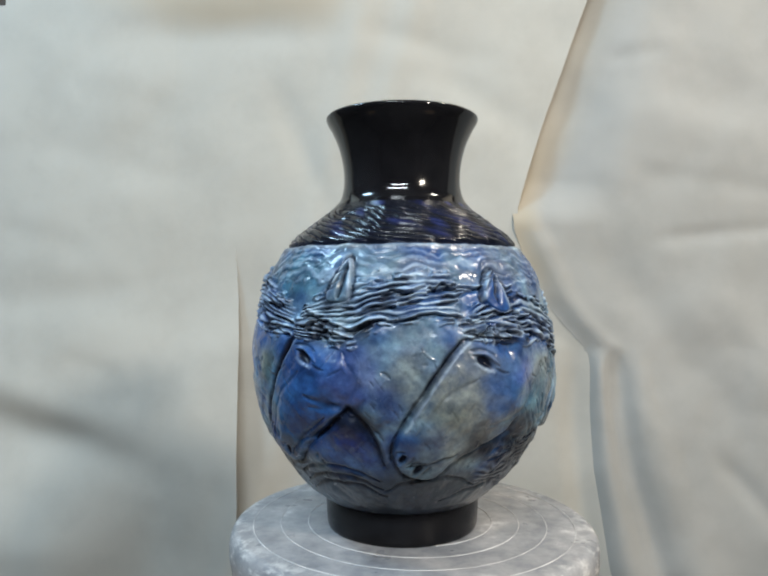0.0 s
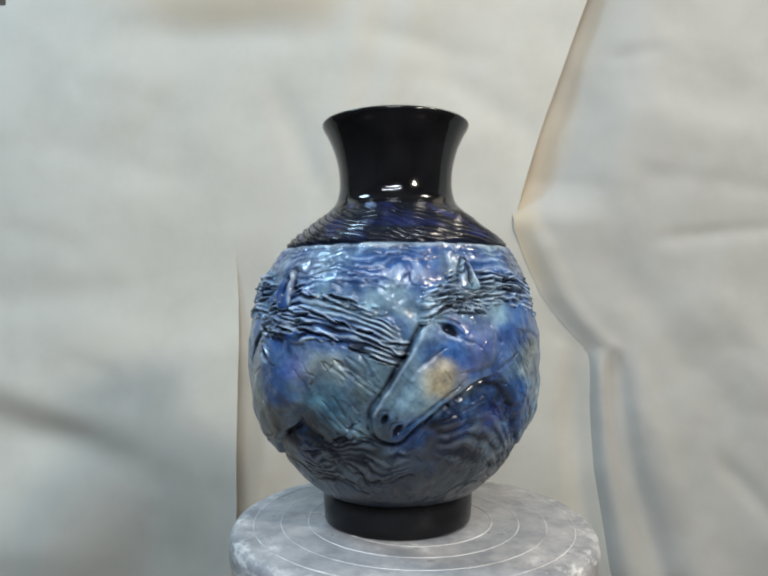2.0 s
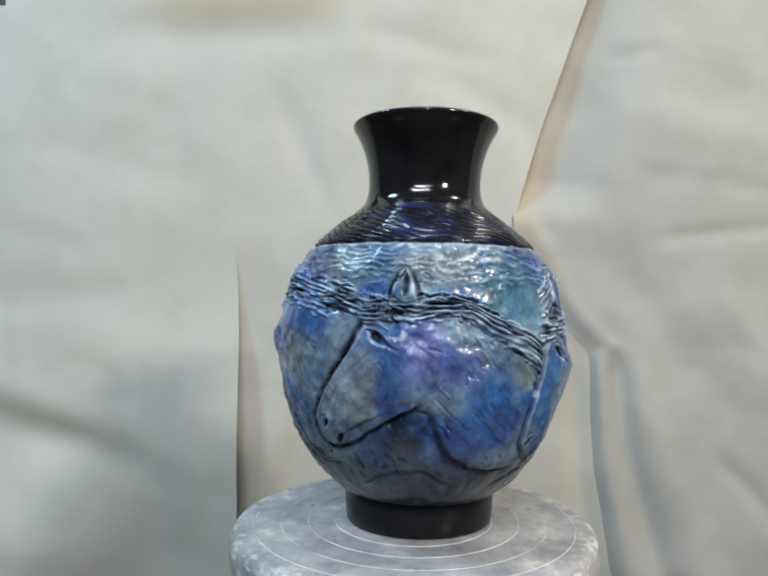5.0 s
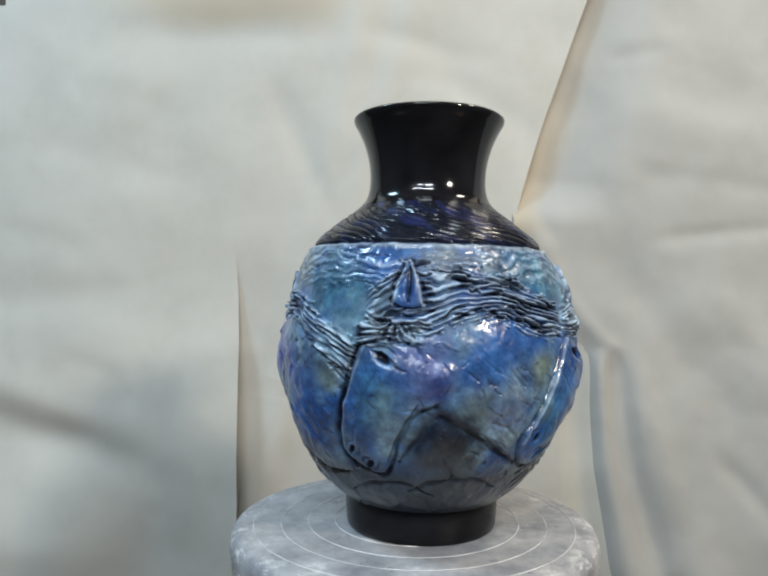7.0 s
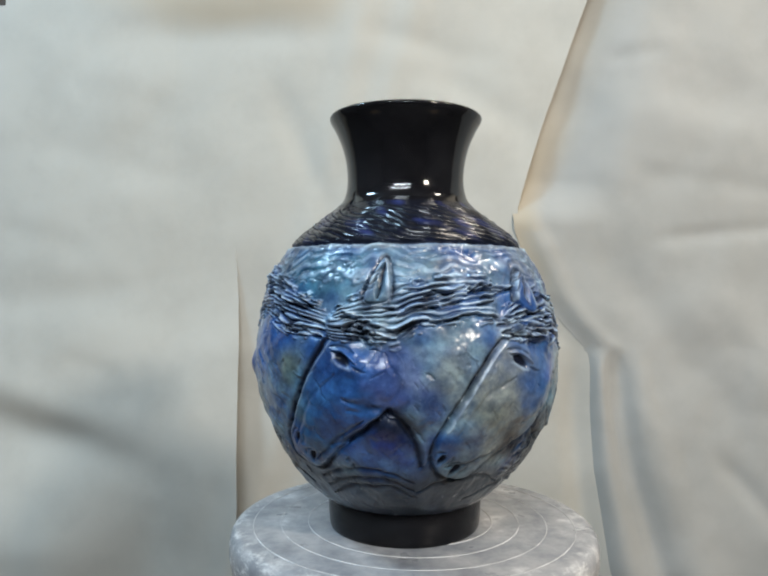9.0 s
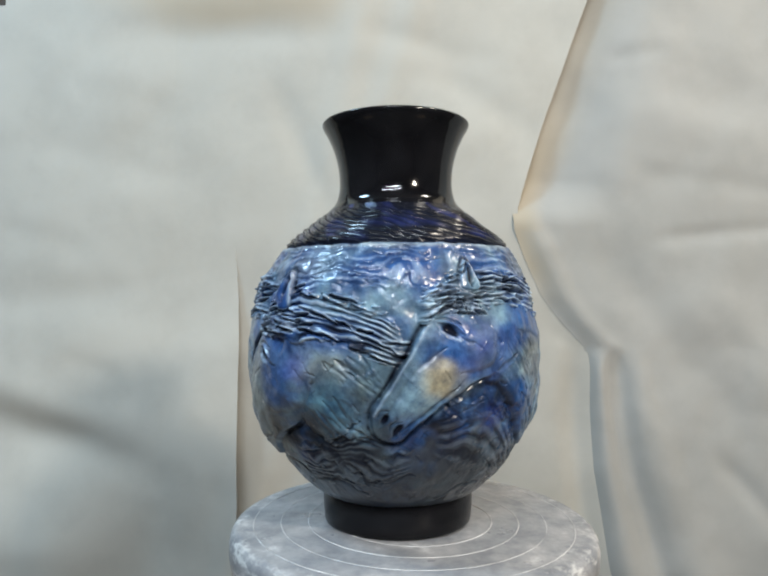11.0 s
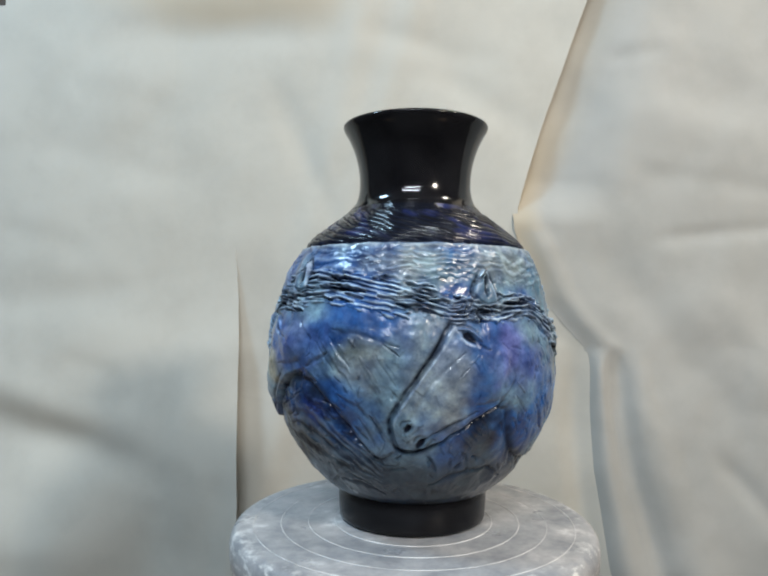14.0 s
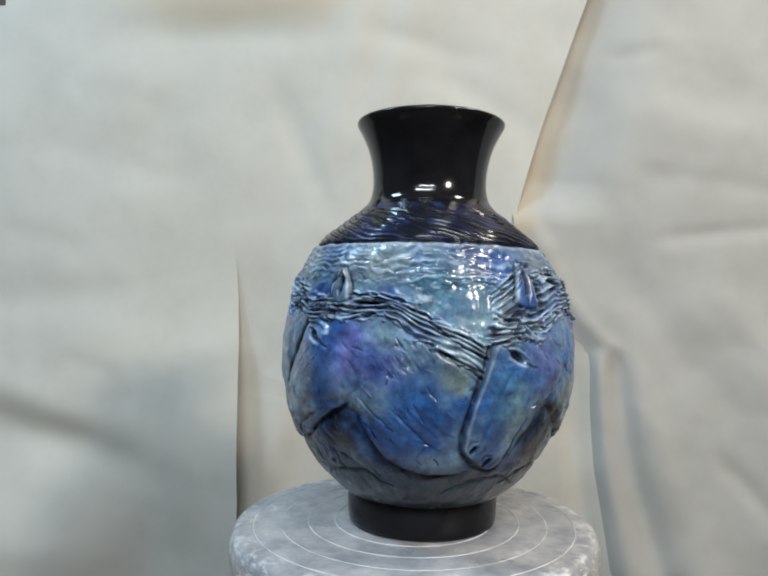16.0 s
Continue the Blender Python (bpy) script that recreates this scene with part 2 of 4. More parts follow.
def build_sheets():
    # warm sheet at the back, seen in the gaps between the others
    sheet("back_sheet", lambda z: -0.62, lambda z: 0.75, lambda u: 0.02, lambda u: 1.30 + 0.29 * smooth((u - 0.5) / 0.08),
          lambda x, z: 0.494 + wrinkle(x, z, 0.25, 0.005, 21) + 0.004 * math.sin(34 * x + 3 * z), M_SHEET_WARM, "warm cream sheet hung against the wall", nx=110, nz=110)

    # the top border of the centre and left sheets sags between two pegs and shows the wall
    sag = lambda x: min(1.585, 1.452 + 0.037 * abs((x + 0.265) / 0.125) ** 2.4)

    # centre sheet: its right border runs down to the left
    right_border = line([(0.0, 0.44), (0.90, 0.33), (0.98, 0.29), (1.06, 0.205), (1.105, 0.150), (1.15, 0.147), (1.201, 0.161), (1.269, 0.182), (1.338, 0.206), (1.44, 0.241), (1.6, 0.295)])

    left_border = line([(0.0, 0.40), (0.50, 0.315), (0.651, 0.268), (0.79, 0.246), (0.876, 0.241), (0.93, 0.241), (0.958, 0.241), (0.995, 0.206), (1.03, 0.180), (1.085, 0.155), (1.12, 0.142), (1.20, 0.135), (1.6, 0.20)])

    def centre_depth(x, z):
        y = 0.466 + wrinkle(x, z, 0.24, 0.006, 2) + wrinkle(x, z, 0.08, 0.0014, 5)
        y -= 0.006 * bell(x + 0.12 - 0.22 * (z - 1.2), 0.03) + 0.005 * bell(x + 0.04 - 0.3 * (z - 1.3), 0.025)
        y += crease(x, z, -0.19, 1.31, -0.12, 1.15, 0.022, 0.009) + crease(x, z, -0.05, 1.40, 0.10, 1.36, 0.02, 0.006) + crease(x, z, 0.04, 1.34, 0.16, 1.26, 0.025, 0.007)
        y += crease(x, z, -0.52, 1.24, -0.34, 1.19, 0.03, 0.004) + crease(x, z, -0.58, 1.12, -0.47, 1.09, 0.022, 0.004) - crease(x, z, -0.50, 1.37, -0.36, 1.33, 0.03, 0.002)
        # the hem under the sag curls forward
        y -= 0.014 * float(smooth((z - 1.385) / 0.07)) * bell(x + 0.265, 0.16)
        return y + 0.009 * bell(x - left_border(z) + 0.014, 0.020) * smooth((1.0 - z) / 0.10)

    middle = sheet("centre_sheet", line([(0.0, -0.30), (0.88, -0.30), (0.98, -0.90), (1.6, -0.90)]), right_border, lambda u: 0.02, lambda u: sag(-0.90 + 1.18 * u), centre_depth, M_SHEET, "creased cream cotton sheet hung behind the vase", nx=280, nz=300)

    # left sheet: lies on the centre sheet at its top, its straight side stands off below
    fold = line([(-0.90, 0.935), (-0.57, 0.886), (-0.45, 0.852), (-0.33, 0.812), (-0.22, 0.79)])

    def left_depth(x, z):
        y = centre_depth(x, z) - 0.0003 - 0.030 * smooth((1.095 - z) / 0.24) - 0.008 * smooth((-0.33 - x) / 0.14) + 0.003 * smooth((z - 1.08) / 0.10) * smooth((x + 0.36) / 0.10)
        strong = 1 - 0.95 * smooth((x + 0.50) / 0.22)
        y += strong * (0.007 * bell(z - fold(x) + 0.032, 0.030) - 0.007 * bell(z - fold(x) - 0.010, 0.032))
        y -= 0.050 * smooth((0.84 - z) / 0.16) * (1 - smooth((x + 0.50) / 0.16))
        y -= 0.012 * smooth((0.93 - z) / 0.16) * smooth((x + 0.45) / 0.20)
        y += crease(x, z, -0.47, 0.935, -0.41, 0.915, 0.014, 0.003) + crease(x, z, -0.60, 1.01, -0.40, 1.03, 0.03, 0.006)
        return y + wrinkle(x, z, 0.10, 0.0014, 9) * smooth((1.08 - z) / 0.2)

    side = sheet("left_sheet", lambda z: -0.90, line([(0.0, -0.220), (0.75, -0.231), (0.95, -0.238), (1.04, -0.244), (1.10, -0.251), (1.60, -0.258)]), lambda u: 0.02, lambda u: sag(-0.90 + 0.645 * u), left_depth, M_SHEET, "grey-white cotton sheet hanging with a straight side", nx=170, nz=300)

    # right sheet: gathered at one corner, falling in long folds; its unseen side is drawn forward as an added reflector

    def right_depth(x, z):
        off = x - left_border(z)
        y = 0.456
        hang = smooth((1.14 - z) / 0.25)
        # below the gathered corner: a ridge that leans away from the border, then a valley and a broad swell
        fall = smooth((0.968 - z) / 0.05)
        spread = 0.55 + 1.9 * max(0.0, 0.96 - z)
        folds = 0.008 * fall * bell(off - 0.030 * spread, 0.016 * spread) - 0.009 * fall * bell(off - 0.068 * spread, 0.018 * spread)
        folds -= 0.005 * fall * bell(off - 0.004, 0.010)
        y -= folds + 0.006 * fall * bell(off - 0.115 * spread, 0.028 * spread) + 0.005 * hang * bell(off - 0.24, 0.03)
        # above it: the drawn border rolls up towards the corner
        roll = smooth((1.17 - z) / 0.06) * (1 - fall)
        y -= 0.004 * roll * bell(off - 0.030, 0.016)
        y += 0.032 * smooth((0.16 - off) / 0.12) * smooth((z - 1.125) / 0.07)
        y += crease(x, z, 0.28, 1.360, 0.34, 1.368, 0.012, 0.004) + crease(x, z, 0.35, 1.11, 0.50, 1.125, 0.012, 0.007) + crease(x, z, 0.33, 1.20, 0.52, 1.17, 0.014, 0.003)
        y += crease(x, z, 0.26, 1.09, 0.42, 0.90, 0.03, 0.009) + crease(x, z, 0.43, 0.80, 0.52, 0.70, 0.015, 0.008) - crease(x, z, 0.30, 1.28, 0.46, 1.25, 0.03, 0.007)
        y += -0.30 * smooth((x - 0.56) / 0.30) + wrinkle(x, z, 0.17, 0.006, 14) + wrinkle(x, z, 0.06, 0.0014, 8)
        y += crease(x, z, 0.18, 1.13, 0.225, 1.03, 0.012, 0.006)
        # the border lies on the centre sheet
        lies = smooth((0.075 - off) / 0.05) * smooth((1.14 - z) / 0.05)
        return y + (centre_depth(x, z) - 0.0008 - 0.004 * smooth(off / 0.03) - 0.004 * roll * bell(off - 0.034, 0.018) - np.clip(folds, -0.003, 1) - y) * lies

    right = sheet("right_sheet", left_border, lambda z: 0.82, lambda u: 0.02, lambda u: 1.585, right_depth, M_SHEET_COOL, "grey-white cotton sheet falling in long folds", nx=230, nz=280)
    # warm bounced light painted into its colour along the border, widest near the top
    painted_tan = right.data.attributes.new("painted_tan", "FLOAT", "POINT")
    warm_bounce = []
    for v in right.data.vertices:
        x, z = v.co.x, v.co.z
        wide = 0.036 + 0.030 * smooth((z - 1.15) / 0.09)
        edge = max(left_border(z), right_border(z)) if z > 1.12 else left_border(z)
        warm_bounce.append((0.95 - 0.5 * smooth((z - 1.18) / 0.16)) * smooth((z - 1.0) / 0.08) * (1 - smooth((x - edge - 0.004) / wide)))
    painted_tan.data.foreach_set("value", warm_bounce)

    # tan shade painted into the cloth's colour below the sagging top border
    for cloth in (middle, side):
        tan_shade = cloth.data.attributes.new("painted_tan", "FLOAT", "POINT")
        tan_shade.data.foreach_set("value", [0.75 * (1 - smooth((math.hypot((v.co.x + 0.250) / 0.23, (v.co.z - 1.46) / 0.07) + 0.25 * noise.noise((v.co.x * 9, v.co.z * 14, 3)) - 0.45) / 0.6)) for v in cloth.data.vertices])

    # the wooden rail that carries the sheets, and two dark pegs
    rail = box("hanging_rail", -0.95, 0.95, 0.40, 0.56, 1.585, 1.61, M_DARK)
    tagged(rail, "dark wooden rail that carries the sheets", "rail", kind="structure")
    for x, z in ((-0.140, 1.453), (-0.588, 1.449)):
        peg = tagged(new("peg"), "dark wooden clothes peg gripping a sheet's border", "peg", "sheet pegs")
        peg.location = (x, 0.464, z)
        for side in (-1, 1):
            v = [(w * a, side * (0.0035 + 0.0025 * b), -0.012 + 0.05 * b) for b in (0, 0.35, 1) for w, a in ((-1, 0.007), (1, 0.007))]
            v += [(p[0], p[1] + side * 0.006, p[2]) for p in v]
            quads = [(0, 1, 3, 2), (2, 3, 5, 4), (6, 8, 9, 7), (8, 10, 11, 9), (0, 6, 7, 1), (4, 5, 11, 10), (0, 2, 8, 6), (2, 4, 10, 8), (1, 7, 9, 3), (3, 9, 11, 5)]
            part("peg_arm", mesh_of("peg_arm", v, quads, M_DARK, False), peg)


# ---- the banding wheel ----
def build_wheel():
    wheel = tagged(new("banding_wheel"), "grey clay-smeared banding wheel with white scored rings", "banding wheel")
    wheel.location = (0, 0, 0.75)
    base = [(0.0, 0.0), (0.085, 0.0), (0.088, 0.004), (0.086, 0.012), (0.05, 0.022), (0.026, 0.034), (0.022, 0.06), (0.022, 0.082), (0.0, 0.082)]
    part("pedestal", lathe("pedestal", base, 64, M_WHEEL), wheel, "cast metal foot and stem")
    t = TOP - 0.75
    disc = [(0.0, -0.034), (0.10, -0.034), (0.122, -0.031), (0.1262, -0.026), (0.1278, -0.018), (0.1280, -0.010), (0.1272, -0.0052), (0.1256, -0.0024), (0.1235, -0.0008), (0.1205, 0.0), (0.09, 0.0002), (0.05, 0.0), (0.0, 0.0)]
    table = part("turntable", lathe("turntable", disc, 180, M_WHEEL, 0.0008), wheel, "round grey turntable top smeared with dry clay")
    table.location = (0.0025, 0, t)
    for r in (0.0555, 0.0742, 0.0932, 0.1120):
        ring = [(r - 0.0004, -0.0003), (r - 0.0002, 0.0004), (r + 0.0002, 0.0004), (r + 0.0004, -0.0003)]
        part("ring", lathe("ring", ring, 160, M_CHALK), table, "thin white scored ring")
    return table


# ---- the vase ----
# heights above the vase's foot in metres; the relief is drawn in degrees round the vase and millimetres above the eye level line
LIFT = 0.160
PROFILE = [(0.0527, -0.1375), (0.0562, -0.1362), (0.0642, -0.1295), (0.0745, -0.1185), (0.0862, -0.1005), (0.0940, -0.083), (0.0985, -0.066), (0.1002, -0.048), (0.0998, -0.030),
           (0.0972, -0.0127), (0.0906, 0.0141), (0.0771, 0.0346), (0.0655, 0.0450), (0.0535, 0.0545), (0.0470, 0.0605)]

HORSE_A = dict(head=[(-67, -23), (-73.5, -33), (-81.5, -53), (-89.5, -74), (-92.5, -90), (-88.5, -103), (-77, -106), (-70, -95), (-60, -86), (-49, -76), (-42.5, -56), (-42, -36), (-53, -28), (-64, -23)],
         eye=(-63.5, -37), ear=[(-56, 12), (-61, -1), (-52, -7)], nostrils=[(-83.5, -97.5), (-89, -91)],
         over=[(-66, -8), (-60, -3), (-46, 1), (-30, -6), (-12, -18)], under=[(-66, -24), (-53, -29), (-40, -30), (-24, -34), (-12, -42)],
         throat=[(-60, -87), (-47, -80), (-40, -90), (-28, -112)], cheek=(-51, -55), tilt=-0.1)
HORSE_B = dict(head=[(-2, -15), (-9.8, -37), (-17, -57), (-22, -70), (-20.5, -83), (-13, -87), (-6, -78), (8, -60), (16, -53), (24, -48), (27, -34), (26, -17), (16, -11), (6, -10)],
         eye=(4.8, -22.5), ear=[(15, 18), (11, 4), (19, 4)], nostrils=[(-12.5, -78), (-16.8, -72)],
         over=[(-3, 2), (12, 10), (35, 12), (55, 8), (80, 0)], under=[(-3, -13), (13, -11), (34, -7), (52, -12), (78, -15)],
         throat=[(-3, -76), (8, -61), (20, -55), (26, -58), (38, -79), (50, -101)], cheek=(17, -30), tilt=0.25)
HORSE_C = dict(head=[(80, -16), (72, -38), (59.5, -69), (57, -79), (59.5, -94), (66, -96), (75, -91), (89, -77), (98, -69), (103, -56), (106, -36), (100, -21), (90, -16)],
         eye=(84.5, -27), ear=[(93.6, 13), (89, 1), (98, -3)], nostrils=[(68, -90), (63.3, -80.5)],
         over=[(79, -4), (98, 0), (118, -3), (132, -14), (150, -30)], under=[(79, -15), (91, -17), (113, -15), (127, -29), (150, -51)],
         throat=[(75, -91), (89, -78), (98, -70), (103, -75), (107, -90), (113, -102), (128, -110), (141, -109)], cheek=(97, -50), tilt=-0.2)
HORSE_D = dict(head=[(152.5, -27), (147, -54), (144, -72), (142.7, -91), (150, -102), (160, -105), (165, -84), (172, -67), (180, -61), (188, -52), (187, -34), (171, -28), (160, -25)],
         eye=(160.5, -36), ear=[(167.5, 18), (163, -2), (173, -4)], nostrils=[(154, -99), (147.2, -91)],
         over=[(153, 2), (168, 16), (188, 14), (205, 10), (230, -8)], under=[(153, -26), (171, -25), (188, -14), (199, -12), (215, -24), (232, -24)],
         throat=[(165, -98), (172, -84), (180, -69), (193, -81), (213, -100)], cheek=(176, -48), tilt=-0.1)
HORSE_E = dict(head=[(234, -22), (227.5, -37), (217, -69), (211.5, -85), (213, -96), (223, -102), (238, -83), (245, -74), (253, -62), (257, -51), (257, -33), (245, -25), (237, -22)],
         eye=(238.6, -35), ear=[(251, 20), (245, -1), (253, 0)], nostrils=[(222.5, -93), (217.8, -82.5)],
         over=[(233, -8), (248, 2), (267, 9), (290, 11)], under=[(233, -24), (253, -26), (264, -19), (285, -14)],
         throat=[(238, -84), (253, -64), (257, -70), (262, -84), (264, -98)], cheek=(249, -46), tilt=0.1)
HORSES = [HORSE_A, HORSE_B, HORSE_C, HORSE_D, HORSE_E]

BLUE, PALE, VIOLET, TEAL = (0.020, 0.080, 0.250), (0.13, 0.215, 0.29), (0.125, 0.14, 0.37), (0.042, 0.140, 0.205)
DARK = (0.012, 0.015, 0.022)
GREY, TAN, DEEP, SLATE = (0.20, 0.228, 0.228), (0.36, 0.315, 0.21), (0.010, 0.028, 0.17), (0.014, 0.020, 0.027)
OLIVE, ICE = (0.105, 0.115, 0.060), (0.27, 0.31, 0.33)
# places where one pigment lies: degrees, millimetres, radius across and up, pigment, strength
PAINT_A = [(-70, -62, 22, 36, GREY, 1.1), (-74, -66, 10, 10, OLIVE, 0.4), (-54, -50, 14, 16, BLUE, 0.75), (-46, -44, 9, 12, VIOLET, 0.6), (-84, -90, 12, 12, SLATE, 0.6), (-36, -44, 14, 14, GREY, 0.8), (-36, -68, 14, 16, TEAL, 0.7), (-24, -56, 8, 10, OLIVE, 0.5), (-50, -72, 16, 8, OLIVE, 0.3),
           (-62, -90, 18, 9, DARK, 0.9), (-46, -78, 12, 8, DARK, 0.8), (-64, -78, 14, 8, SLATE, 0.5), (-30, -96, 40, 16, SLATE, 1.0), (-52, 16, 16, 10, GREY, 0.6), (-30, 12, 22, 14, BLUE, 0.8), (-40, -108, 30, 9, DARK, 0.5)]
PAINT_B = [(-15, -40, 12, 18, SLATE, 0.6), (20, -34, 20, 17, VIOLET, 0.5), (26, -36, 13, 15, BLUE, 0.65), (3, -34, 10, 9, BLUE, 0.9), (1, -50, 12, 11, TAN, 1.0), (-9, -52, 9, 12, PALE, 0.8), (9, -55, 8, 6, ICE, 0.5), (-18, -76, 8, 9, SLATE, 0.7), (4, -77, 12, 6, DARK, 0.9),
           (24, -74, 16, 11, DEEP, 1.0), (10, -96, 34, 16, SLATE, 1.0), (48, -44, 16, 16, GREY, 0.9), (44, -34, 14, 6, OLIVE, 0.45), (46, -72, 16, 22, BLUE, 0.55), (58, -64, 12, 26, PALE, 0.7), (-4, 10, 16, 14, BLUE, 0.9), (30, 14, 24, 7, BLUE, 0.5), (62, 18, 24, 10, GREY, 0.9)]
PAINT_C = [(74, -54, 20, 36, ICE, 0.65), (80, -62, 8, 20, GREY, 0.6), (70, -80, 9, 8, BLUE, 0.45), (101, -38, 15, 17, VIOLET, 0.95), (92, -40, 10, 10, BLUE, 0.5), (124, -72, 20, 34, BLUE, 1.0), (114, -46, 14, 14, VIOLET, 0.45), (139, -50, 8, 9, OLIVE, 0.6), (92, -92, 18, 14, SLATE, 1.0), (92, -78, 10, 5, DARK, 0.6), (78, 18, 22, 9, TEAL, 0.5), (105, 18, 24, 10, GREY, 0.8)]
PAINT_D = [(151, -76, 13, 26, BLUE, 0.9), (158, -60, 14, 18, TEAL, 0.45), (176, -42, 18, 14, VIOLET, 0.65), (179, -52, 7, 8, DEEP, 0.8), (168, -48, 10, 10, BLUE, 0.7), (197, -38, 22, 20, BLUE, 1.0), (192, -60, 10, 14, OLIVE, 0.4), (204, -68, 12, 18, GREY, 0.5), (217, -44, 9, 12, OLIVE, 0.7), (184, -96, 28, 14, SLATE, 1.0), (184, -78, 15, 13, DARK, 0.9), (137, 6, 24, 20, TEAL, 0.9), (182, 20, 26, 11, GREY, 0.7), (214, 20, 26, 12, TEAL, 0.5)]
PAINT_E = [(-134, -66, 16, 26, TEAL, 0.55), (-126, -50, 18, 26, BLUE, 0.8), (-105, -44, 15, 16, VIOLET, 0.6), (-108, -42, 14, 16, BLUE, 0.6), (-87, -44, 10, 20, GREY, 0.7), (-94, -60, 9, 12, DEEP, 0.7), (-108, -84, 18, 12, DEEP, 1.0), (-105, -72, 14, 7, DARK, 0.9), (-118, -78, 10, 8, DARK, 0.4), (-135, 14, 30, 16, TEAL, 0.9), (-102, 20, 24, 9, PALE, 0.5), (-84, 14, 14, 10, GREY, 0.5)]
PATCHES = PAINT_A + PAINT_B + PAINT_C + PAINT_D + PAINT_E


class Relief:
    """A height field round the vase with the pigment laid on it."""

    def __init__(self, cols, rows):
        self.cols = cols
        prof = spline([(r * 1000, z * 1000) for r, z in PROFILE], 24)
        step = np.concatenate([[0], np.cumsum(np.hypot(*np.diff(prof, axis=0).T))])
        at = np.linspace(0, step[-1], rows)
        self.r, self.z = np.interp(at, step, prof[:, 0]), np.interp(at, step, prof[:, 1])
        self.nr, self.nz = np.gradient(self.z), -np.gradient(self.r)
        size = np.hypot(self.nr, self.nz)
        self.nr, self.nz = self.nr / size, self.nz / size
        self.deg = np.arange(cols) * 360.0 / cols - 180.0
        self.A, self.Z = np.meshgrid(self.deg, self.z)
        self.h = np.zeros_like(self.A)
        self.ink = np.zeros_like(self.A)
        self.region = np.zeros(self.A.shape, int)
        self.colour = np.zeros((*self.A.shape, 3))

    def local(self, centre):
        """Millimetres round the vase from a centre in degrees."""
        return ((self.A - centre + 180) % 360 - 180) * 1.745

    def window(self, centre, pts, margin):
        """The part of the field round some points, as row and column indices."""
        u = ((self.deg - centre + 180) % 360 - 180) * 1.745
        lo, hi = pts.min(0) - margin, pts.max(0) + margin
        cols = np.nonzero((u > lo[0]) & (u < hi[0]))[0]
        rows = np.nonzero((self.z > lo[1]) & (self.z < hi[1]))[0]
        i, j = np.meshgrid(rows, cols, indexing="ij")
        i, j = i.ravel(), j.ravel()
        return (i, j), u[j], self.z[i]

    def near(self, pts, x, y, closed):
        ends = np.roll(pts, -1, 0) if closed else pts[1:]
        starts = pts if closed else pts[:-1]
        best, inside, along = np.full(x.shape, 1e9), np.zeros(x.shape, bool), np.zeros(x.shape)
        for k, (a, b) in enumerate(zip(starts, ends)):
            e = b - a
            t = np.clip(((x - a[0]) * e[0] + (y - a[1]) * e[1]) / max(e @ e, 1e-9), 0, 1)
            d = np.hypot(x - a[0] - t * e[0], y - a[1] - t * e[1])
            closer = d < best
            best = np.where(closer, d, best)
            along = np.where(closer, (k + t) / len(starts), along)
            if closed:
                cross = ((a[1] > y) != (b[1] > y)) & (x < (b[0] - a[0]) * (y - a[1]) / ((b[1] - a[1]) or 1e-9) + a[0])
                inside ^= cross
        return best, inside, along

    def prepare(self, centre, points, closed, steps=5, margin=14):
        pts = spline([((a - centre) * 1.745, z) for a, z in points], steps, closed)
        idx, x, y = self.window(centre, pts, margin)
        warp = 0.5 * vnoise(x / 7, y / 7, 3)
        return idx, x, y, self.near(pts, x + warp, y + 0.6 * vnoise(x / 6, y / 6, 8), closed)

    def mass(self, centre, points, rise, bevel, dome=0.0, dome_width=18.0, line_ink=0.0, region=0, sink=0.0, back=None):
        """A raised area with a rounded border and, outside it, a cut line. Beyond back (degrees, mm) it melts into what lies behind."""
        idx, x, y, (d, inside, along) = self.prepare(centre, points, True)
        s = np.where(inside, d, -d)
        old = self.h[idx]
        top = rise * smooth(s, -0.25 * bevel, bevel) + dome * smooth(s, 0, dome_width)
        k = smooth(s, -0.2, 1.0)
        h = old * (1 - k) + top * k
        open_ = np.zeros_like(s)
        if back:
            bx = (back[0] - centre) * 1.745
            open_ = smooth(x + 0.55 * (y - back[1]), bx - 9, bx + 6)
            merged = np.maximum(old, 0) + np.maximum(top - np.maximum(old, 0), 0) * smooth(s, 0, 11)
            h = h * (1 - open_) + np.where(s > 0, merged, old) * open_
        # the jaw's side of a head is worked in softly, its brow is cut sharp
        if back:
            line_ink = line_ink * (1 - 0.55 * smooth(along, 0.40, 0.47) * (1 - smooth(along, 0.74, 0.80)))
        if region:
            self.pale[idx] *= 1 - smooth(s, 0.0, 1.0)
        cut = np.exp(-((s + 0.9) / 1.0) ** 2) * (1 - open_)
        self.h[idx] = h - sink * cut
        line = line_ink * np.exp(-((s + 1.1) / (1.9 + 0.8 * vnoise(x / 6, y / 6, 26))) ** 2) * np.clip(0.85 + 0.4 * vnoise(x / 9, y / 9, 6) + 0.3 * vnoise(x / 3, y / 3, 27), 0, 1) * (1 - open_)
        self.ink[idx] = np.maximum(self.ink[idx] * (1 - smooth(s, 0.2, 1.2)), line)
        if region:
            hit = s > 0
            self.region[idx[0][hit], idx[1][hit]] = region

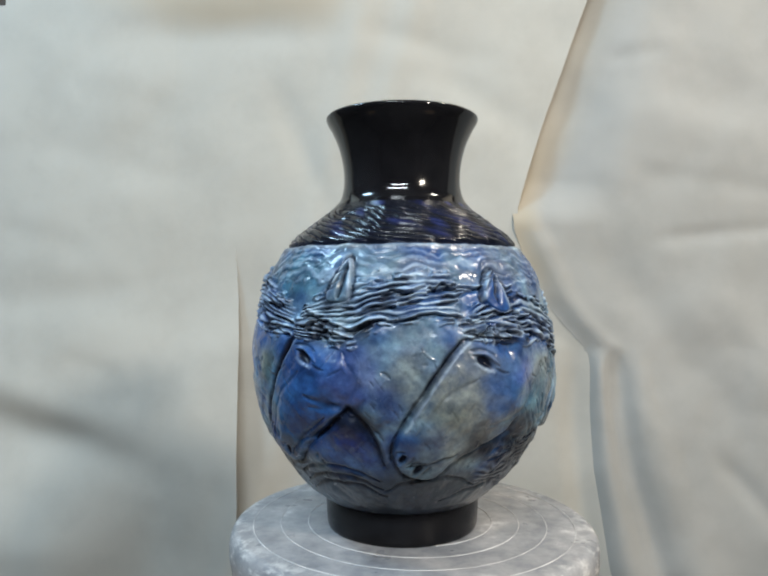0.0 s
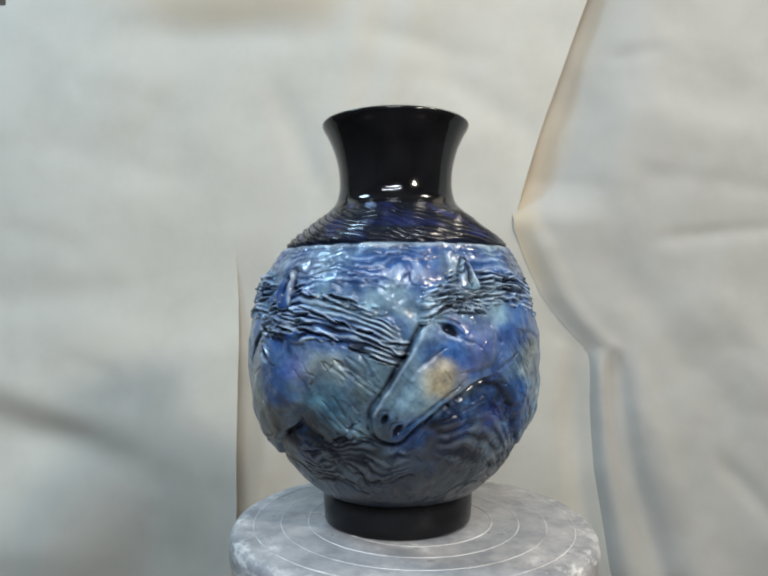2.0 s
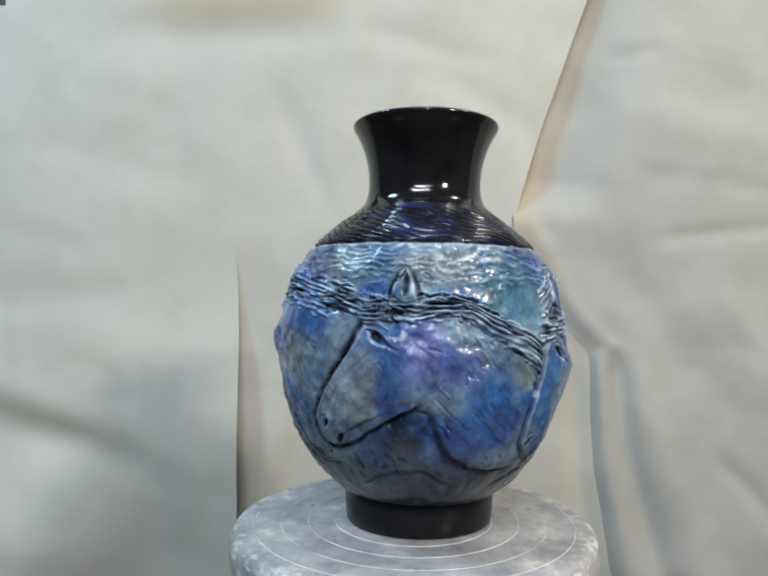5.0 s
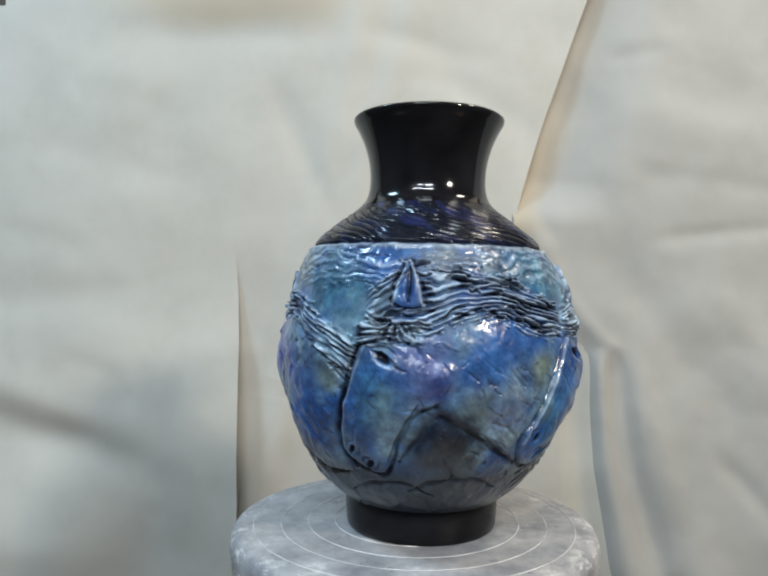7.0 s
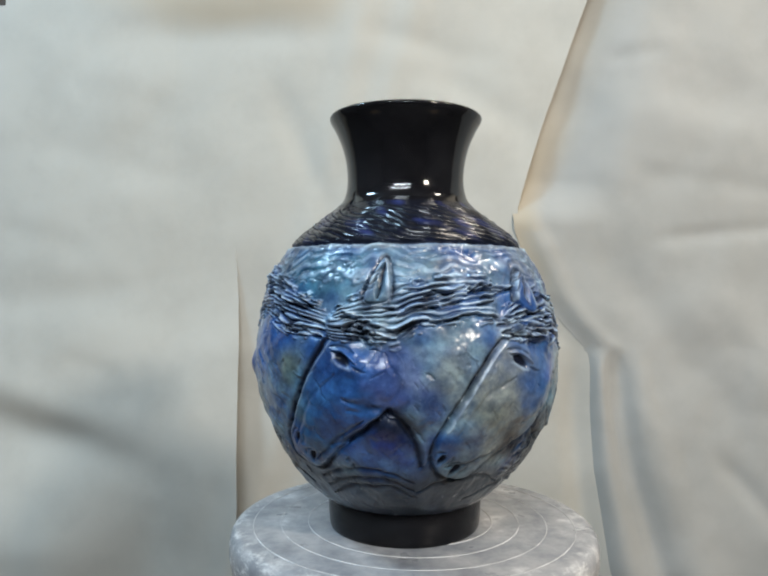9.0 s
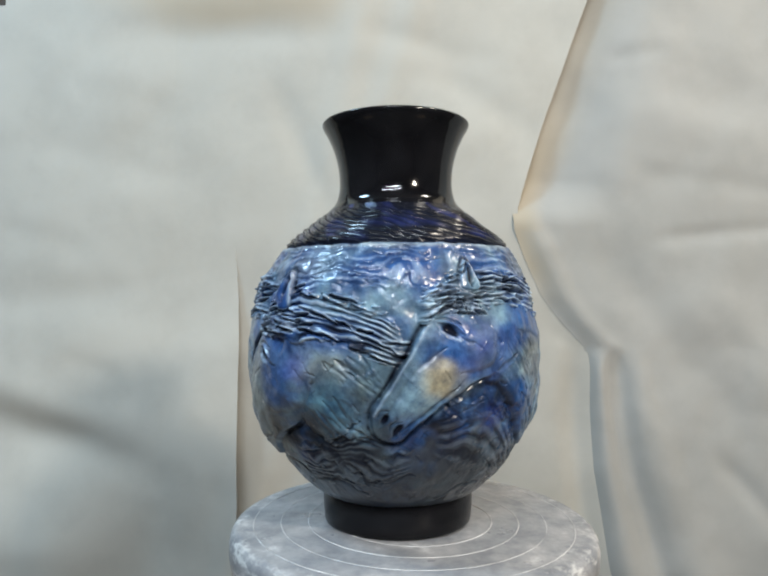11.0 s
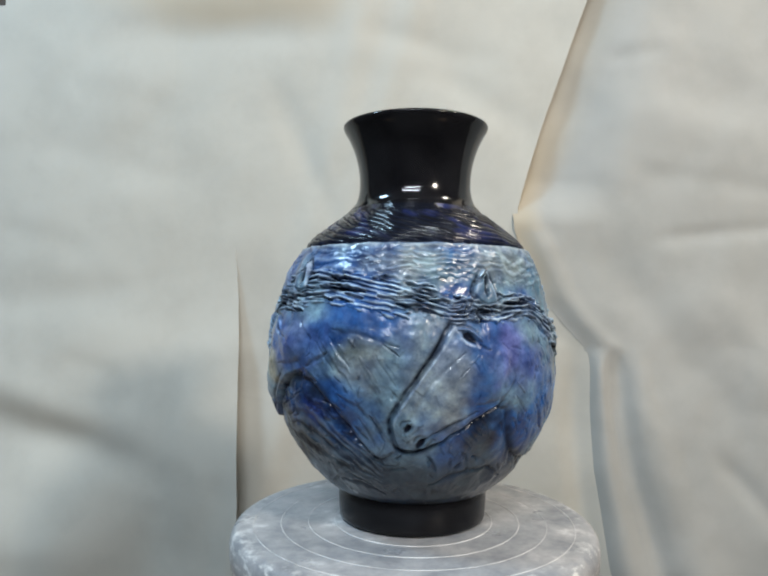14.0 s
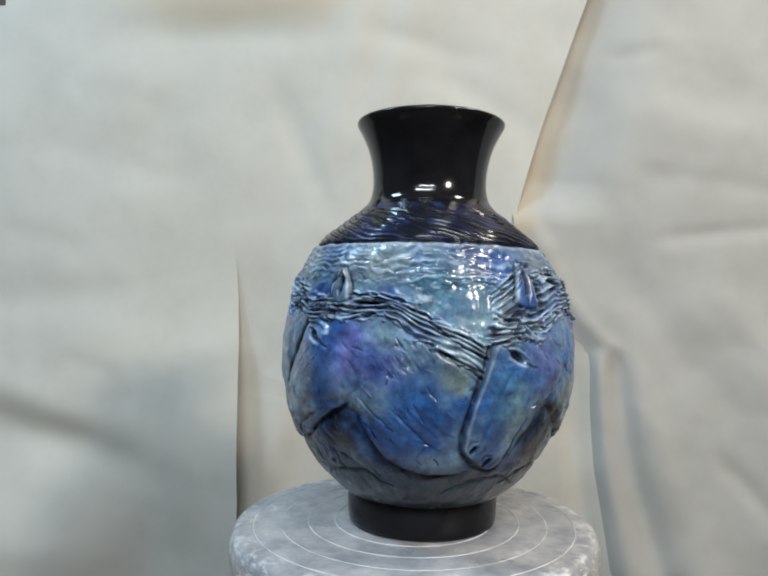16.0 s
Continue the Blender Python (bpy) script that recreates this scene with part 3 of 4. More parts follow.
    def stroke(self, centre, points, width, depth, ink, steps=8):
        idx, x, y, (d, _, along) = self.prepare(centre, points, False, steps, 3 * width + 1)
        if not len(x):
            return
        w = width * (0.35 + 0.65 * smooth(np.minimum(along, 1 - along), 0, 0.25)) * (1 + 0.3 * vnoise(x / 5, y / 5, 11))
        g = np.exp(-(d / w) ** 2)
        self.h[idx] -= depth * g
        self.ink[idx] = np.maximum(self.ink[idx], ink * g * np.clip(0.85 + 0.45 * vnoise(x / 8, y / 8, 15) + 0.25 * vnoise(x / 2.5, y / 2.5, 16), 0.2, 1))

    def lighten(self, centre, points, width, amount):
        """Glaze worn thin and pale along an edge, with its highlight painted in."""
        idx, x, y, (d, _, _) = self.prepare(centre, points, False, 6, 3 * width)
        self.pale[idx] = np.maximum(self.pale[idx], amount * np.exp(-(d / width) ** 2))

    def dimple(self, a, z, wide, high, depth, ink, lean=0.0, lid=0.0, region=0):
        u, v = self.local(a), self.Z - z
        idx = np.nonzero((abs(u) < 14) & (abs(v) < 14))
        u, v = u[idx], v[idx]
        c, s = math.cos(lean), math.sin(lean)
        e = np.hypot((u * c + v * s) / wide, (v * c - u * s) / high) * (1 + 0.15 * vnoise(u / 2, v / 2, 4))
        self.h[idx] += -depth * np.exp(-e ** 2.6) + lid * np.exp(-((e - 1.55) / 0.35) ** 2)
        self.ink[idx] = np.maximum(self.ink[idx], ink * (1 - smooth(e, 0.75, 1.25)))
        if region:
            hit = e < 1.1
            self.region[idx[0][hit], idx[1][hit]] = region

    def strands(self, centre, over, under, spacing, amp, lift, seed, region=0, dark=0.95, slope=0.0, wave=0.55, worn=0.35):
        """Combed hair between two border lines: rounded locks with dark cuts between them."""
        o = spline([((a - centre) * 1.745, z) for a, z in over], 8)
        n = spline([((a - centre) * 1.745, z) for a, z in under], 8)
        u = self.local(centre)
        idx = np.nonzero((u > o[0, 0] - 4) & (u < o[-1, 0] + 4) & (self.Z < o[:, 1].max() + 8) & (self.Z > n[:, 1].min() - 8))
        x, y = u[idx], self.Z[idx]
        top, low = np.interp(x, o[:, 0], o[:, 1]), np.interp(x, n[:, 0], n[:, 1])
        wide = np.maximum(top - low, 4)
        v = (y - low) / wide
        count = np.mean(wide) / spacing
        phase = count * v + 1.7 * wave * vnoise(x / 34, v * 1.6, seed) + 0.85 * wave * vnoise(x / 13, v * count * 0.40, seed + 1) + 0.22 * wave * vnoise(x / 4, v * count, seed + 7) + slope * x
        s = np.sin(2 * np.pi * phase)
        each = np.floor(phase + 0.25)
        taper = np.clip(0.62 + 0.9 * vnoise(x / 8 + each * 2.7, each * 5.3, seed + 9), 0, 1)
        lock = np.clip(0.5 + 0.5 * s, 0, 1) ** (0.35 + 0.5 * (1 - taper))
        lock = lock * (0.45 + 0.55 * taper)
        ragged = 0.16 * vnoise(x / 6, y / 3, seed + 2) + 0.10 * vnoise(x / 2.5, y / 1.6, seed + 5)
        m = smooth(v + ragged, -0.06, 0.10) * (1 - smooth(v + ragged, 0.92, 1.10)) * smooth(x, o[0, 0] - 3, o[0, 0] + 5) * (1 - smooth(x, o[-1, 0] - 5, o[-1, 0] + 3))
        fade = 0.72 + 0.45 * vnoise(x / 10, y / 6, seed + 3)
        self.h[idx] = self.h[idx] * (1 - 0.8 * m) + m * (lift + 0.75 * amp * (lock - 0.35) * np.clip(fade, 0.2, 1.1))
        cut = 0.95 * smooth(0.67 - lock, 0.0, 0.30) * np.clip(1.6 * fade - 0.45, 0, 1)
        self.ink[idx] = np.maximum(self.ink[idx] * (1 - m), m * dark * np.clip(1.15 * cut, 0, 1))
        self.cuts(centre, o, n, spacing, amp, seed, dark)
        # lock tops paled: thin glaze, and the highlights on them put into the colour
        ridge = m * smooth(0.5 + 0.5 * s, 0.5, 0.95) * (0.35 + 0.65 * taper)
        self.pale[idx] = np.maximum(self.pale[idx], ridge * (0.85 if dark > 0.9 else worn))
        if region:
            hit = m > 0.5
            self.region[idx[0][hit], idx[1][hit]] = region

    def cuts(self, centre, o, n, spacing, amp, seed, dark):
        """Single tapering knife cuts along the flow of the hair."""
        rnd = random.Random(seed)
        x0, x1 = o[0, 0], o[-1, 0]
        size = float(np.mean(o[:, 1]) - np.mean(n[:, 1]))
        for _ in range(int((x1 - x0) * size / (spacing * 28))):
            xs = rnd.uniform(x0 - 2, x1 - 4)
            length, v0, v1 = rnd.uniform(7, 24), rnd.uniform(0.0, 1.0), rnd.uniform(-0.14, 0.14)
            bend = rnd.uniform(-0.9, 0.9)
            pts = []
            for q in range(5):
                x = xs + length * q / 4
                top, low = float(np.interp(x, o[:, 0], o[:, 1])), float(np.interp(x, n[:, 0], n[:, 1]))
                pts.append((centre + x / 1.745, low + (top - low) * (v0 + v1 * q / 4) + bend * math.sin(q * 1.9 + seed)))
            self.stroke(centre, pts, rnd.uniform(0.55, 1.15), 0.7 * amp * rnd.uniform(0.6, 1.1), dark * rnd.uniform(0.8, 1.0), 3)
            if dark > 0.9:
                raised = [(a, z + rnd.uniform(1.2, 1.7)) for a, z in pts]
                self.stroke(centre, raised, 0.7, -0.35 * amp, 0.0, 3)
                self.lighten(centre, raised, 0.7, rnd.uniform(0.4, 0.95))

    def paint(self):
        A, Z = self.A * 1.745, self.Z
        swing = 0.5 + 0.5 * vnoise(A / 26, Z / 20, 21) + 0.22 * vnoise(A / 9, Z / 8, 22)
        seam = 1 - smooth(abs(self.A), 168, 180)
        swing = swing * seam + 0.5 * (1 - seam)
        t = smooth(swing, 0.15, 0.85)[..., None]
        col = np.array(BLUE) * (1 - t) + np.array(PALE) * t
        for a, z, wide, high, pigment, strength in PATCHES:
            u = self.local(a)
            d = np.hypot(u / (1.15 * wide), (Z - z) / (1.15 * high)) + 0.28 * vnoise(u / 11, Z / 10, 31 + a) + 0.16 * vnoise(u / 4, Z / 4, 12 + z)
            w = (0.9 * strength * (1 - smooth(d, 0.25, 1.35)))[..., None]
            col = col * (1 - w) + np.array(pigment) * w
        w = (0.92 * smooth(-Z, 92, 112))[..., None]
        col = col * (1 - w) + np.array(SLATE) * w
        w = self.pale[..., None]
        col = col * (1 - w) + np.array((0.42, 0.53, 0.65)) * w
        bead = (0.75 * np.exp(-((Z - 29.4) / 1.3) ** 2))[..., None]
        col = col * (1 - bead) + np.array((0.36, 0.43, 0.48)) * bead
        band = smooth(Z, 31.2, 32.6)[..., None]
        spots = 0.75 * smooth(vnoise(A / 14 + Z / 9, Z / 7, 41), 0.0, 0.9)[..., None]
        dark = np.array((0.008, 0.009, 0.014)) * (1 - spots) + np.array((0.018, 0.026, 0.10)) * spots
        col = col * (1 - band) + dark * band
        self.colour = col


def marks(f):
    """Stray knife marks and muscle lines over the necks and the low body."""
    rnd = random.Random(31)
    for _ in range(230):
        a, z = rnd.uniform(-180, 180), rnd.uniform(-112, -26)
        length, lean = rnd.uniform(4, 13), rnd.uniform(-1.1, -0.2)
        ca, sa = math.cos(lean) * length, math.sin(lean) * length
        pts = [(a, z), (a + ca / 3.5, z + sa / 2 + rnd.uniform(-1.2, 1.2)), (a + ca / 1.745, z + sa)]
        f.stroke(a, pts, rnd.uniform(0.5, 1.3), rnd.uniform(-0.7, 1.0), rnd.uniform(0.0, 0.75), 4)
    # bundles of combed strokes down the necks
    for _ in range(26):
        a, z = rnd.uniform(-180, 180), rnd.uniform(-80, -32)
        lean, length = rnd.uniform(-1.15, -0.6), rnd.uniform(12, 26)
        for q in range(4):
            a0, z0 = a + 2.2 * q + rnd.uniform(-1, 1), z + 1.6 * q + rnd.uniform(-3, 3)
            ca, sa = math.cos(lean) * length / 1.745, math.sin(lean) * length
            f.stroke(a0, [(a0, z0), (a0 + 0.5 * ca + rnd.uniform(-0.6, 0.6), z0 + 0.5 * sa), (a0 + ca, z0 + sa)], rnd.uniform(0.7, 1.5), rnd.uniform(-0.5, 0.9), rnd.uniform(0.05, 0.45), 4)
    # ragged dabs of oxide
    for _ in range(90):
        a, z = rnd.uniform(-180, 180), rnd.uniform(-108, -28)
        b, c = rnd.uniform(-3, 3), rnd.uniform(-4, 4)
        f.stroke(a, [(a, z), (a + b * 0.6, z + c * 0.3), (a + b, z + c)], rnd.uniform(0.8, 2.0), rnd.uniform(0.2, 0.9), rnd.uniform(0.3, 0.8), 3)
    for _ in range(26):
        a, z = rnd.uniform(-180, 180), rnd.uniform(-105, -30)
        f.stroke(a, [(a, z), (a + 6, z - rnd.uniform(4, 14)), (a + 11, z - rnd.uniform(12, 26))], rnd.uniform(2.5, 5), rnd.uniform(-0.8, 0.6), rnd.uniform(0.0, 0.25), 5)


def build_relief():
    f = Relief(1320, 500)
    f.pale = np.zeros_like(f.A)
    f.h += 0.5 * vnoise(f.A / 9, f.Z / 12, 2) * (1 - smooth(abs(f.A), 160, 180))
    # faint combed lines in the air above the manes
    for k, (a0, a1, z0, z1) in enumerate([(-150, -95, 6, 30), (-100, -50, 8, 32), (-48, 0, 2, 32), (5, 60, 8, 32), (50, 105, 6, 32), (105, 165, 4, 32), (175, 232, 8, 32)]):
        mid = (a0 + a1) / 2
        f.strands(mid, [(a0, z1), (mid, z1 + 1), (a1, z1)], [(a0, z0), (mid, z0 + 3), (a1, z0)], 5.4, 0.8, 0.3, 50 + k, dark=0.36, wave=0.9)
    for k, horse in enumerate(HORSES):
        nxt = HORSES[(k + 1) % len(HORSES)]
        turn = 360 if nxt["eye"][0] < horse["eye"][0] else 0
        brow = [(a + turn, z) for a, z in nxt["head"][:5]]
        apex = max(range(len(horse["throat"])), key=lambda q: horse["throat"][q][1])
        neck = [horse["cheek"]] + horse["throat"][apex:] + brow[::-1] + [(a, z + 3) for a, z in horse["under"][:0:-1]]
        f.mass(horse["eye"][0], neck, 1.9, 3.5, 1.0, 20, 0.55)
    for k, horse in enumerate(HORSES):
        c = horse["eye"][0]
        f.stroke(c, horse["throat"], 3.6, 1.3, 0.9)
        f.strands(c, horse["over"], horse["under"], 3.3, 3.3, 2.2, 60 + 4 * k, region=6 + k, slope=0.012 * horse["tilt"] * 10)
    # hair and folds low on the body
    f.strands(22, [(2, -74), (20, -66), (34, -80), (52, -106)], [(-8, -96), (10, -104), (28, -112), (52, -122)], 7.0, 0.9, 0.4, 90, dark=0.7, wave=0.4, worn=0.14)
    f.strands(-30, [(-58, -92), (-42, -90), (-25, -80), (-8, -92)], [(-58, -112), (-40, -116), (-22, -118), (-8, -108)], 5.5, 1.2, 0.4, 94, dark=0.8, wave=0.8, worn=0.12)
    for k, (a, z) in enumerate([(-118, -102), (-117, -108), (-116, -113), (-75, -108), (-48, -118), (30, -122), (95, -112), (160, -114), (190, -110)]):
        f.stroke(a, [(a - 22, z - 8), (a - 9, z), (a + 6, z + 1), (a + 20, z - 7)], 1.3, 1.0, 0.55)
    # broad dark strokes under the jaws
    for pts, wide in (([(0, -76), (12, -63), (25, -62), (41, -87)], 10), ([(172, -88), (180, -74), (196, -86)], 10), ([(-120, -78), (-108, -70), (-100, -84)], 6), ([(-60, -90), (-48, -86), (-36, -98)], 7), ([(84, -84), (97, -75), (104, -86)], 5)):
        f.stroke(pts[1][0], pts, wide, 0.3, 0.85)
    f.stroke(28, [(24, -47), (30, -42), (34, -38)], 1.4, 0.8, 0.7)
    f.stroke(46, [(36, -24), (48, -27), (60, -33)], 1.6, 0.5, 0.45)
    f.stroke(46, [(38, -62), (47, -72), (54, -84)], 1.5, 0.6, 0.5)
    for k, horse in enumerate(HORSES):
        c = horse["eye"][0]
        head = horse["head"]
        if k == 0:
            marks(f)
        f.mass(c, head, 2.5, 2.6, 2.8, 20, 1.0, region=1 + k, sink=1.0, back=horse["cheek"])
        u, v = f.local(horse["cheek"][0]), f.Z - horse["cheek"][1]
        f.h += 1.5 * np.exp(-(u / 13) ** 2 - (v / 12) ** 2) * (f.region == 1 + k)
        # brow line, eye, nostrils, mouth, cheek fold, bridle-like creases down the nose
        a, z = horse["eye"]
        f.dimple(a, z, 5.4, 2.5, 2.6, 1.0, -0.6, 0.3, region=17 + k)
        f.stroke(c, [(a - 3.6, z + 4.6), (a - 0.5, z + 4.2), (a + 2.6, z + 0.8), (a + 4.6, z - 2.5)], 0.9, -1.2, 0.0)
        f.lighten(c, [(a - 3.4, z - 0.6), (a - 0.6, z - 3.6), (a + 3.2, z - 5.6)], 0.8, 0.4)
        f.stroke(c, [(a - 4.5, z + 6.6), (a - 0.5, z + 6.6), (a + 3.6, z + 3.2)], 0.9, 0.9, 0.7)
        f.stroke(c, [(a + 3.5, z - 4), (a + 6, z - 6.5), (a + 8, z - 7)], 0.8, 0.6, 0.7)
        for q, (na, nz) in enumerate(horse["nostrils"]):
            f.dimple(na, nz, 4.2 - 1.0 * q, 1.9 - 0.3 * q, 2.0, 1.0, 0.9, 0.25)
            f.stroke(c, [(na - 2.6, nz + 1.0), (na - 1.8, nz + 4.2), (na + 1.2, nz + 5.2)], 0.9, 0.6, 0.7)
            f.stroke(c, [(na + 1.6, nz - 2.6), (na + 3.4, nz - 0.6), (na + 3.8, nz + 2.4)], 1.1, 0.5, 0.55)
        m0, m1 = head[5], head[7]
        f.stroke(c, [(m0[0] + 1, m0[1] + 7), ((m0[0] + m1[0]) / 2, (m0[1] + m1[1]) / 2 + 6), (m1[0], m1[1] + 6)], 1.2, 0.9, 0.7)
        n0, n1 = head[2], head[3]
        f.stroke(c, [(q[0] + 1.5, q[1] - 0.6) for q in head[1:4]], 1.1, -0.35, 0.0)
        f.lighten(c, [(q[0] + 1.3, q[1] - 0.5) for q in head[0:4]], 0.8, 0.42)
        f.stroke(c, [(a - 2, z - 9), ((a + n1[0]) / 2 + 1, (z + n1[1]) / 2), (n1[0] + 5, n1[1] - 2)], 1.4, 0.5, 0.3)
        ch = horse["cheek"]
        f.stroke(c, [(ch[0] + 4, ch[1] + 10), (ch[0] + 8, ch[1] - 4), (ch[0] + 1, ch[1] - 15), (ch[0] - 9, ch[1] - 17)], 1.8, 0.5, 0.16)
        # forelock and ear
        p = head[0]
        f.strands(c, [(p[0] - 3, p[1] + 9), (a + 2, z + 22), (a + 14, z + 22)], [(p[0] - 1, p[1] - 3), (a + 1, z + 9), (a + 14, z + 9)], 3.4, 2.7, 3.0, 110 + 5 * k, region=6 + k, slope=0.03)
        tip, b0, b1 = horse["ear"]
        tip, b0, b1 = (tip[0], tip[1] + 2.5), (b0[0] - 0.4, b0[1] - 2), (b1[0] + 0.2, b1[1] - 2)
        ear = [tip, ((tip[0] + b0[0]) / 2 - 1.6, (tip[1] + b0[1]) / 2), b0, ((b0[0] + b1[0]) / 2, min(b0[1], b1[1]) - 2), b1, ((tip[0] + b1[0]) / 2 + 1.5, (tip[1] + b1[1]) / 2)]
        f.mass(c, ear, 2.9, 1.5, 0.5, 5, 1.0, region=12 + k, sink=0.8)
        low = ((b0[0] + b1[0]) / 2, (b0[1] + b1[1]) / 2)
        f.lighten(c, [b0, tip, b1], 1.2, 0.8)
        rnd = random.Random(400 + k)
        for q in range(5):
            w = rnd.uniform(0.15, 0.8)
            ea, ez = b0[0] + (tip[0] - b0[0]) * w, b0[1] + (tip[1] - b0[1]) * w
            f.stroke(c, [(ea - 2.4, ez + 1), (ea - 0.6, ez + rnd.uniform(-2, 3)), (ea + 2.2, ez + rnd.uniform(2, 6))], 0.8, 0.9, 0.8, 4)
        # locks that fan out from under the ear over the brow
        fx, fz = (low[0] + a) / 2, z + 21
        for q in range(17):
            way = radians(165 + 165 * q / 16 + rnd.uniform(-6, 6))
            ca, sa = math.cos(way), math.sin(way)
            reach, bend = rnd.uniform(9, 17) * (1 - 0.45 * max(0.0, -sa)), rnd.uniform(-2.5, 2.5)
            lock = [(fx + (3 + reach * w) * ca / 1.745 - bend * math.sin(3 * w) * sa / 1.745, fz + (3 + reach * w) * sa + bend * math.sin(3 * w) * ca) for w in (0, 0.35, 0.7, 1)]
            f.stroke(c, lock, rnd.uniform(0.8, 1.3), 1.5, 0.95, 4)
            beside = [(p0 + 1.0 * sa, p1 - 1.6 * ca) for p0, p1 in lock]
            f.stroke(c, beside, 0.9, -0.9, 0.0, 4)
            f.lighten(c, beside, 0.8, rnd.uniform(0.5, 1.0))
        f.stroke(c, [(tip[0] + 0.3, tip[1] - 5), ((tip[0] + low[0]) / 2 + 0.4, (tip[1] + low[1]) / 2), (low[0] + 0.3, low[1] + 1)], 2.1, 2.6, 1.0)
    # fine scratches and brush marks over the finished heads
    rnd = random.Random(77)
    for _ in range(330):
        a, z = rnd.uniform(-180, 180), rnd.uniform(-108, -28)
        length, lean = rnd.uniform(2.5, 9), rnd.choice((-0.95, -0.8, 0.9, 1.1)) + rnd.uniform(-0.4, 0.4)
        ca, sa = math.cos(lean) * length / 1.745, math.sin(lean) * length
        f.stroke(a, [(a, z), (a + 0.5 * ca + rnd.uniform(-0.4, 0.4), z + 0.5 * sa), (a + ca, z + sa)], rnd.uniform(0.4, 0.9), rnd.uniform(-0.35, 0.5), rnd.uniform(0.1, 0.65), 3)
    f.stroke(-113, [(-121, -57), (-107, -65), (-99, -82)], 2.4, 1.0, 0.7)
    f.stroke(-113, [(-128, -85), (-114, -75), (-107, -65)], 2.2, 1.0, 0.7)
    f.stroke(-108, [(-112, -60), (-106, -64), (-101, -58)], 2.6, 0.6, 0.6)
    # the shoulder: a turned groove, a pale bead under it and slanting black locks above
    band = smooth(f.Z, 31.5, 34)
    x = f.A * 1.745
    turnpart = np.round(360 * 1.745 / 21.0) / (360 * 1.745 / 21.0)
    phase = (f.Z - 32) / 3.6 + x / 21.0 * turnpart + (0.75 * vnoise(x / 34, f.Z / 12, 71) + 0.16 * vnoise(x / 10, f.Z / 6, 73)) * (1 - smooth(abs(f.A), 165, 180))
    lock = np.sqrt(0.5 + 0.5 * np.sin(2 * np.pi * phase))
    fade = band * (1 - smooth(f.Z, 52, 59))
    f.h = f.h * (1 - band) + fade * 1.4 * (lock - 0.3) * (0.75 + 0.6 * vnoise(x / 13, f.Z / 8, 74))
    f.ink = f.ink * (1 - band) + fade * 0.9 * smooth(0.55 - lock, 0, 0.4)
    f.h += -1.3 * np.exp(-((f.Z - 32.0) / 1.0) ** 2) + 0.7 * np.exp(-((f.Z - 29.4) / 1.2) ** 2)
    f.ink = np.maximum(f.ink, np.exp(-((f.Z - 32.3) / 1.2) ** 2))
    x = f.A * 1.745
    lump = 0.55 * vnoise(x / 11, f.Z / 9, 77) + 0.34 * vnoise(x / 5, f.Z / 4.5, 78) + 0.09 * vnoise(x / 2.0, f.Z / 2.0, 79)
    f.h += lump * (1 - band) * (1 - smooth(abs(f.A), 176, 180))
    # the thrown body is not round: fuller on one side, fullest at the cheek and mane there
    belly = smooth(f.Z, -125, -60) * (1 - smooth(f.Z, 0, 30))
    f.h += belly * 2.3 * np.cos(np.radians(f.A + 75)) + 3.6 * np.exp(-(f.local(-49) / 26) ** 2 - ((f.Z + 18) / 30) ** 2) - 1.8 * belly * np.exp(-(f.local(92) / 45) ** 2)
    low = smooth(f.Z, -136, -127)
    f.h *= low
    f.ink *= 0.4 + 0.6 * low
    f.region[(f.Z > 32.0)] = 11
    f.paint()
    return f


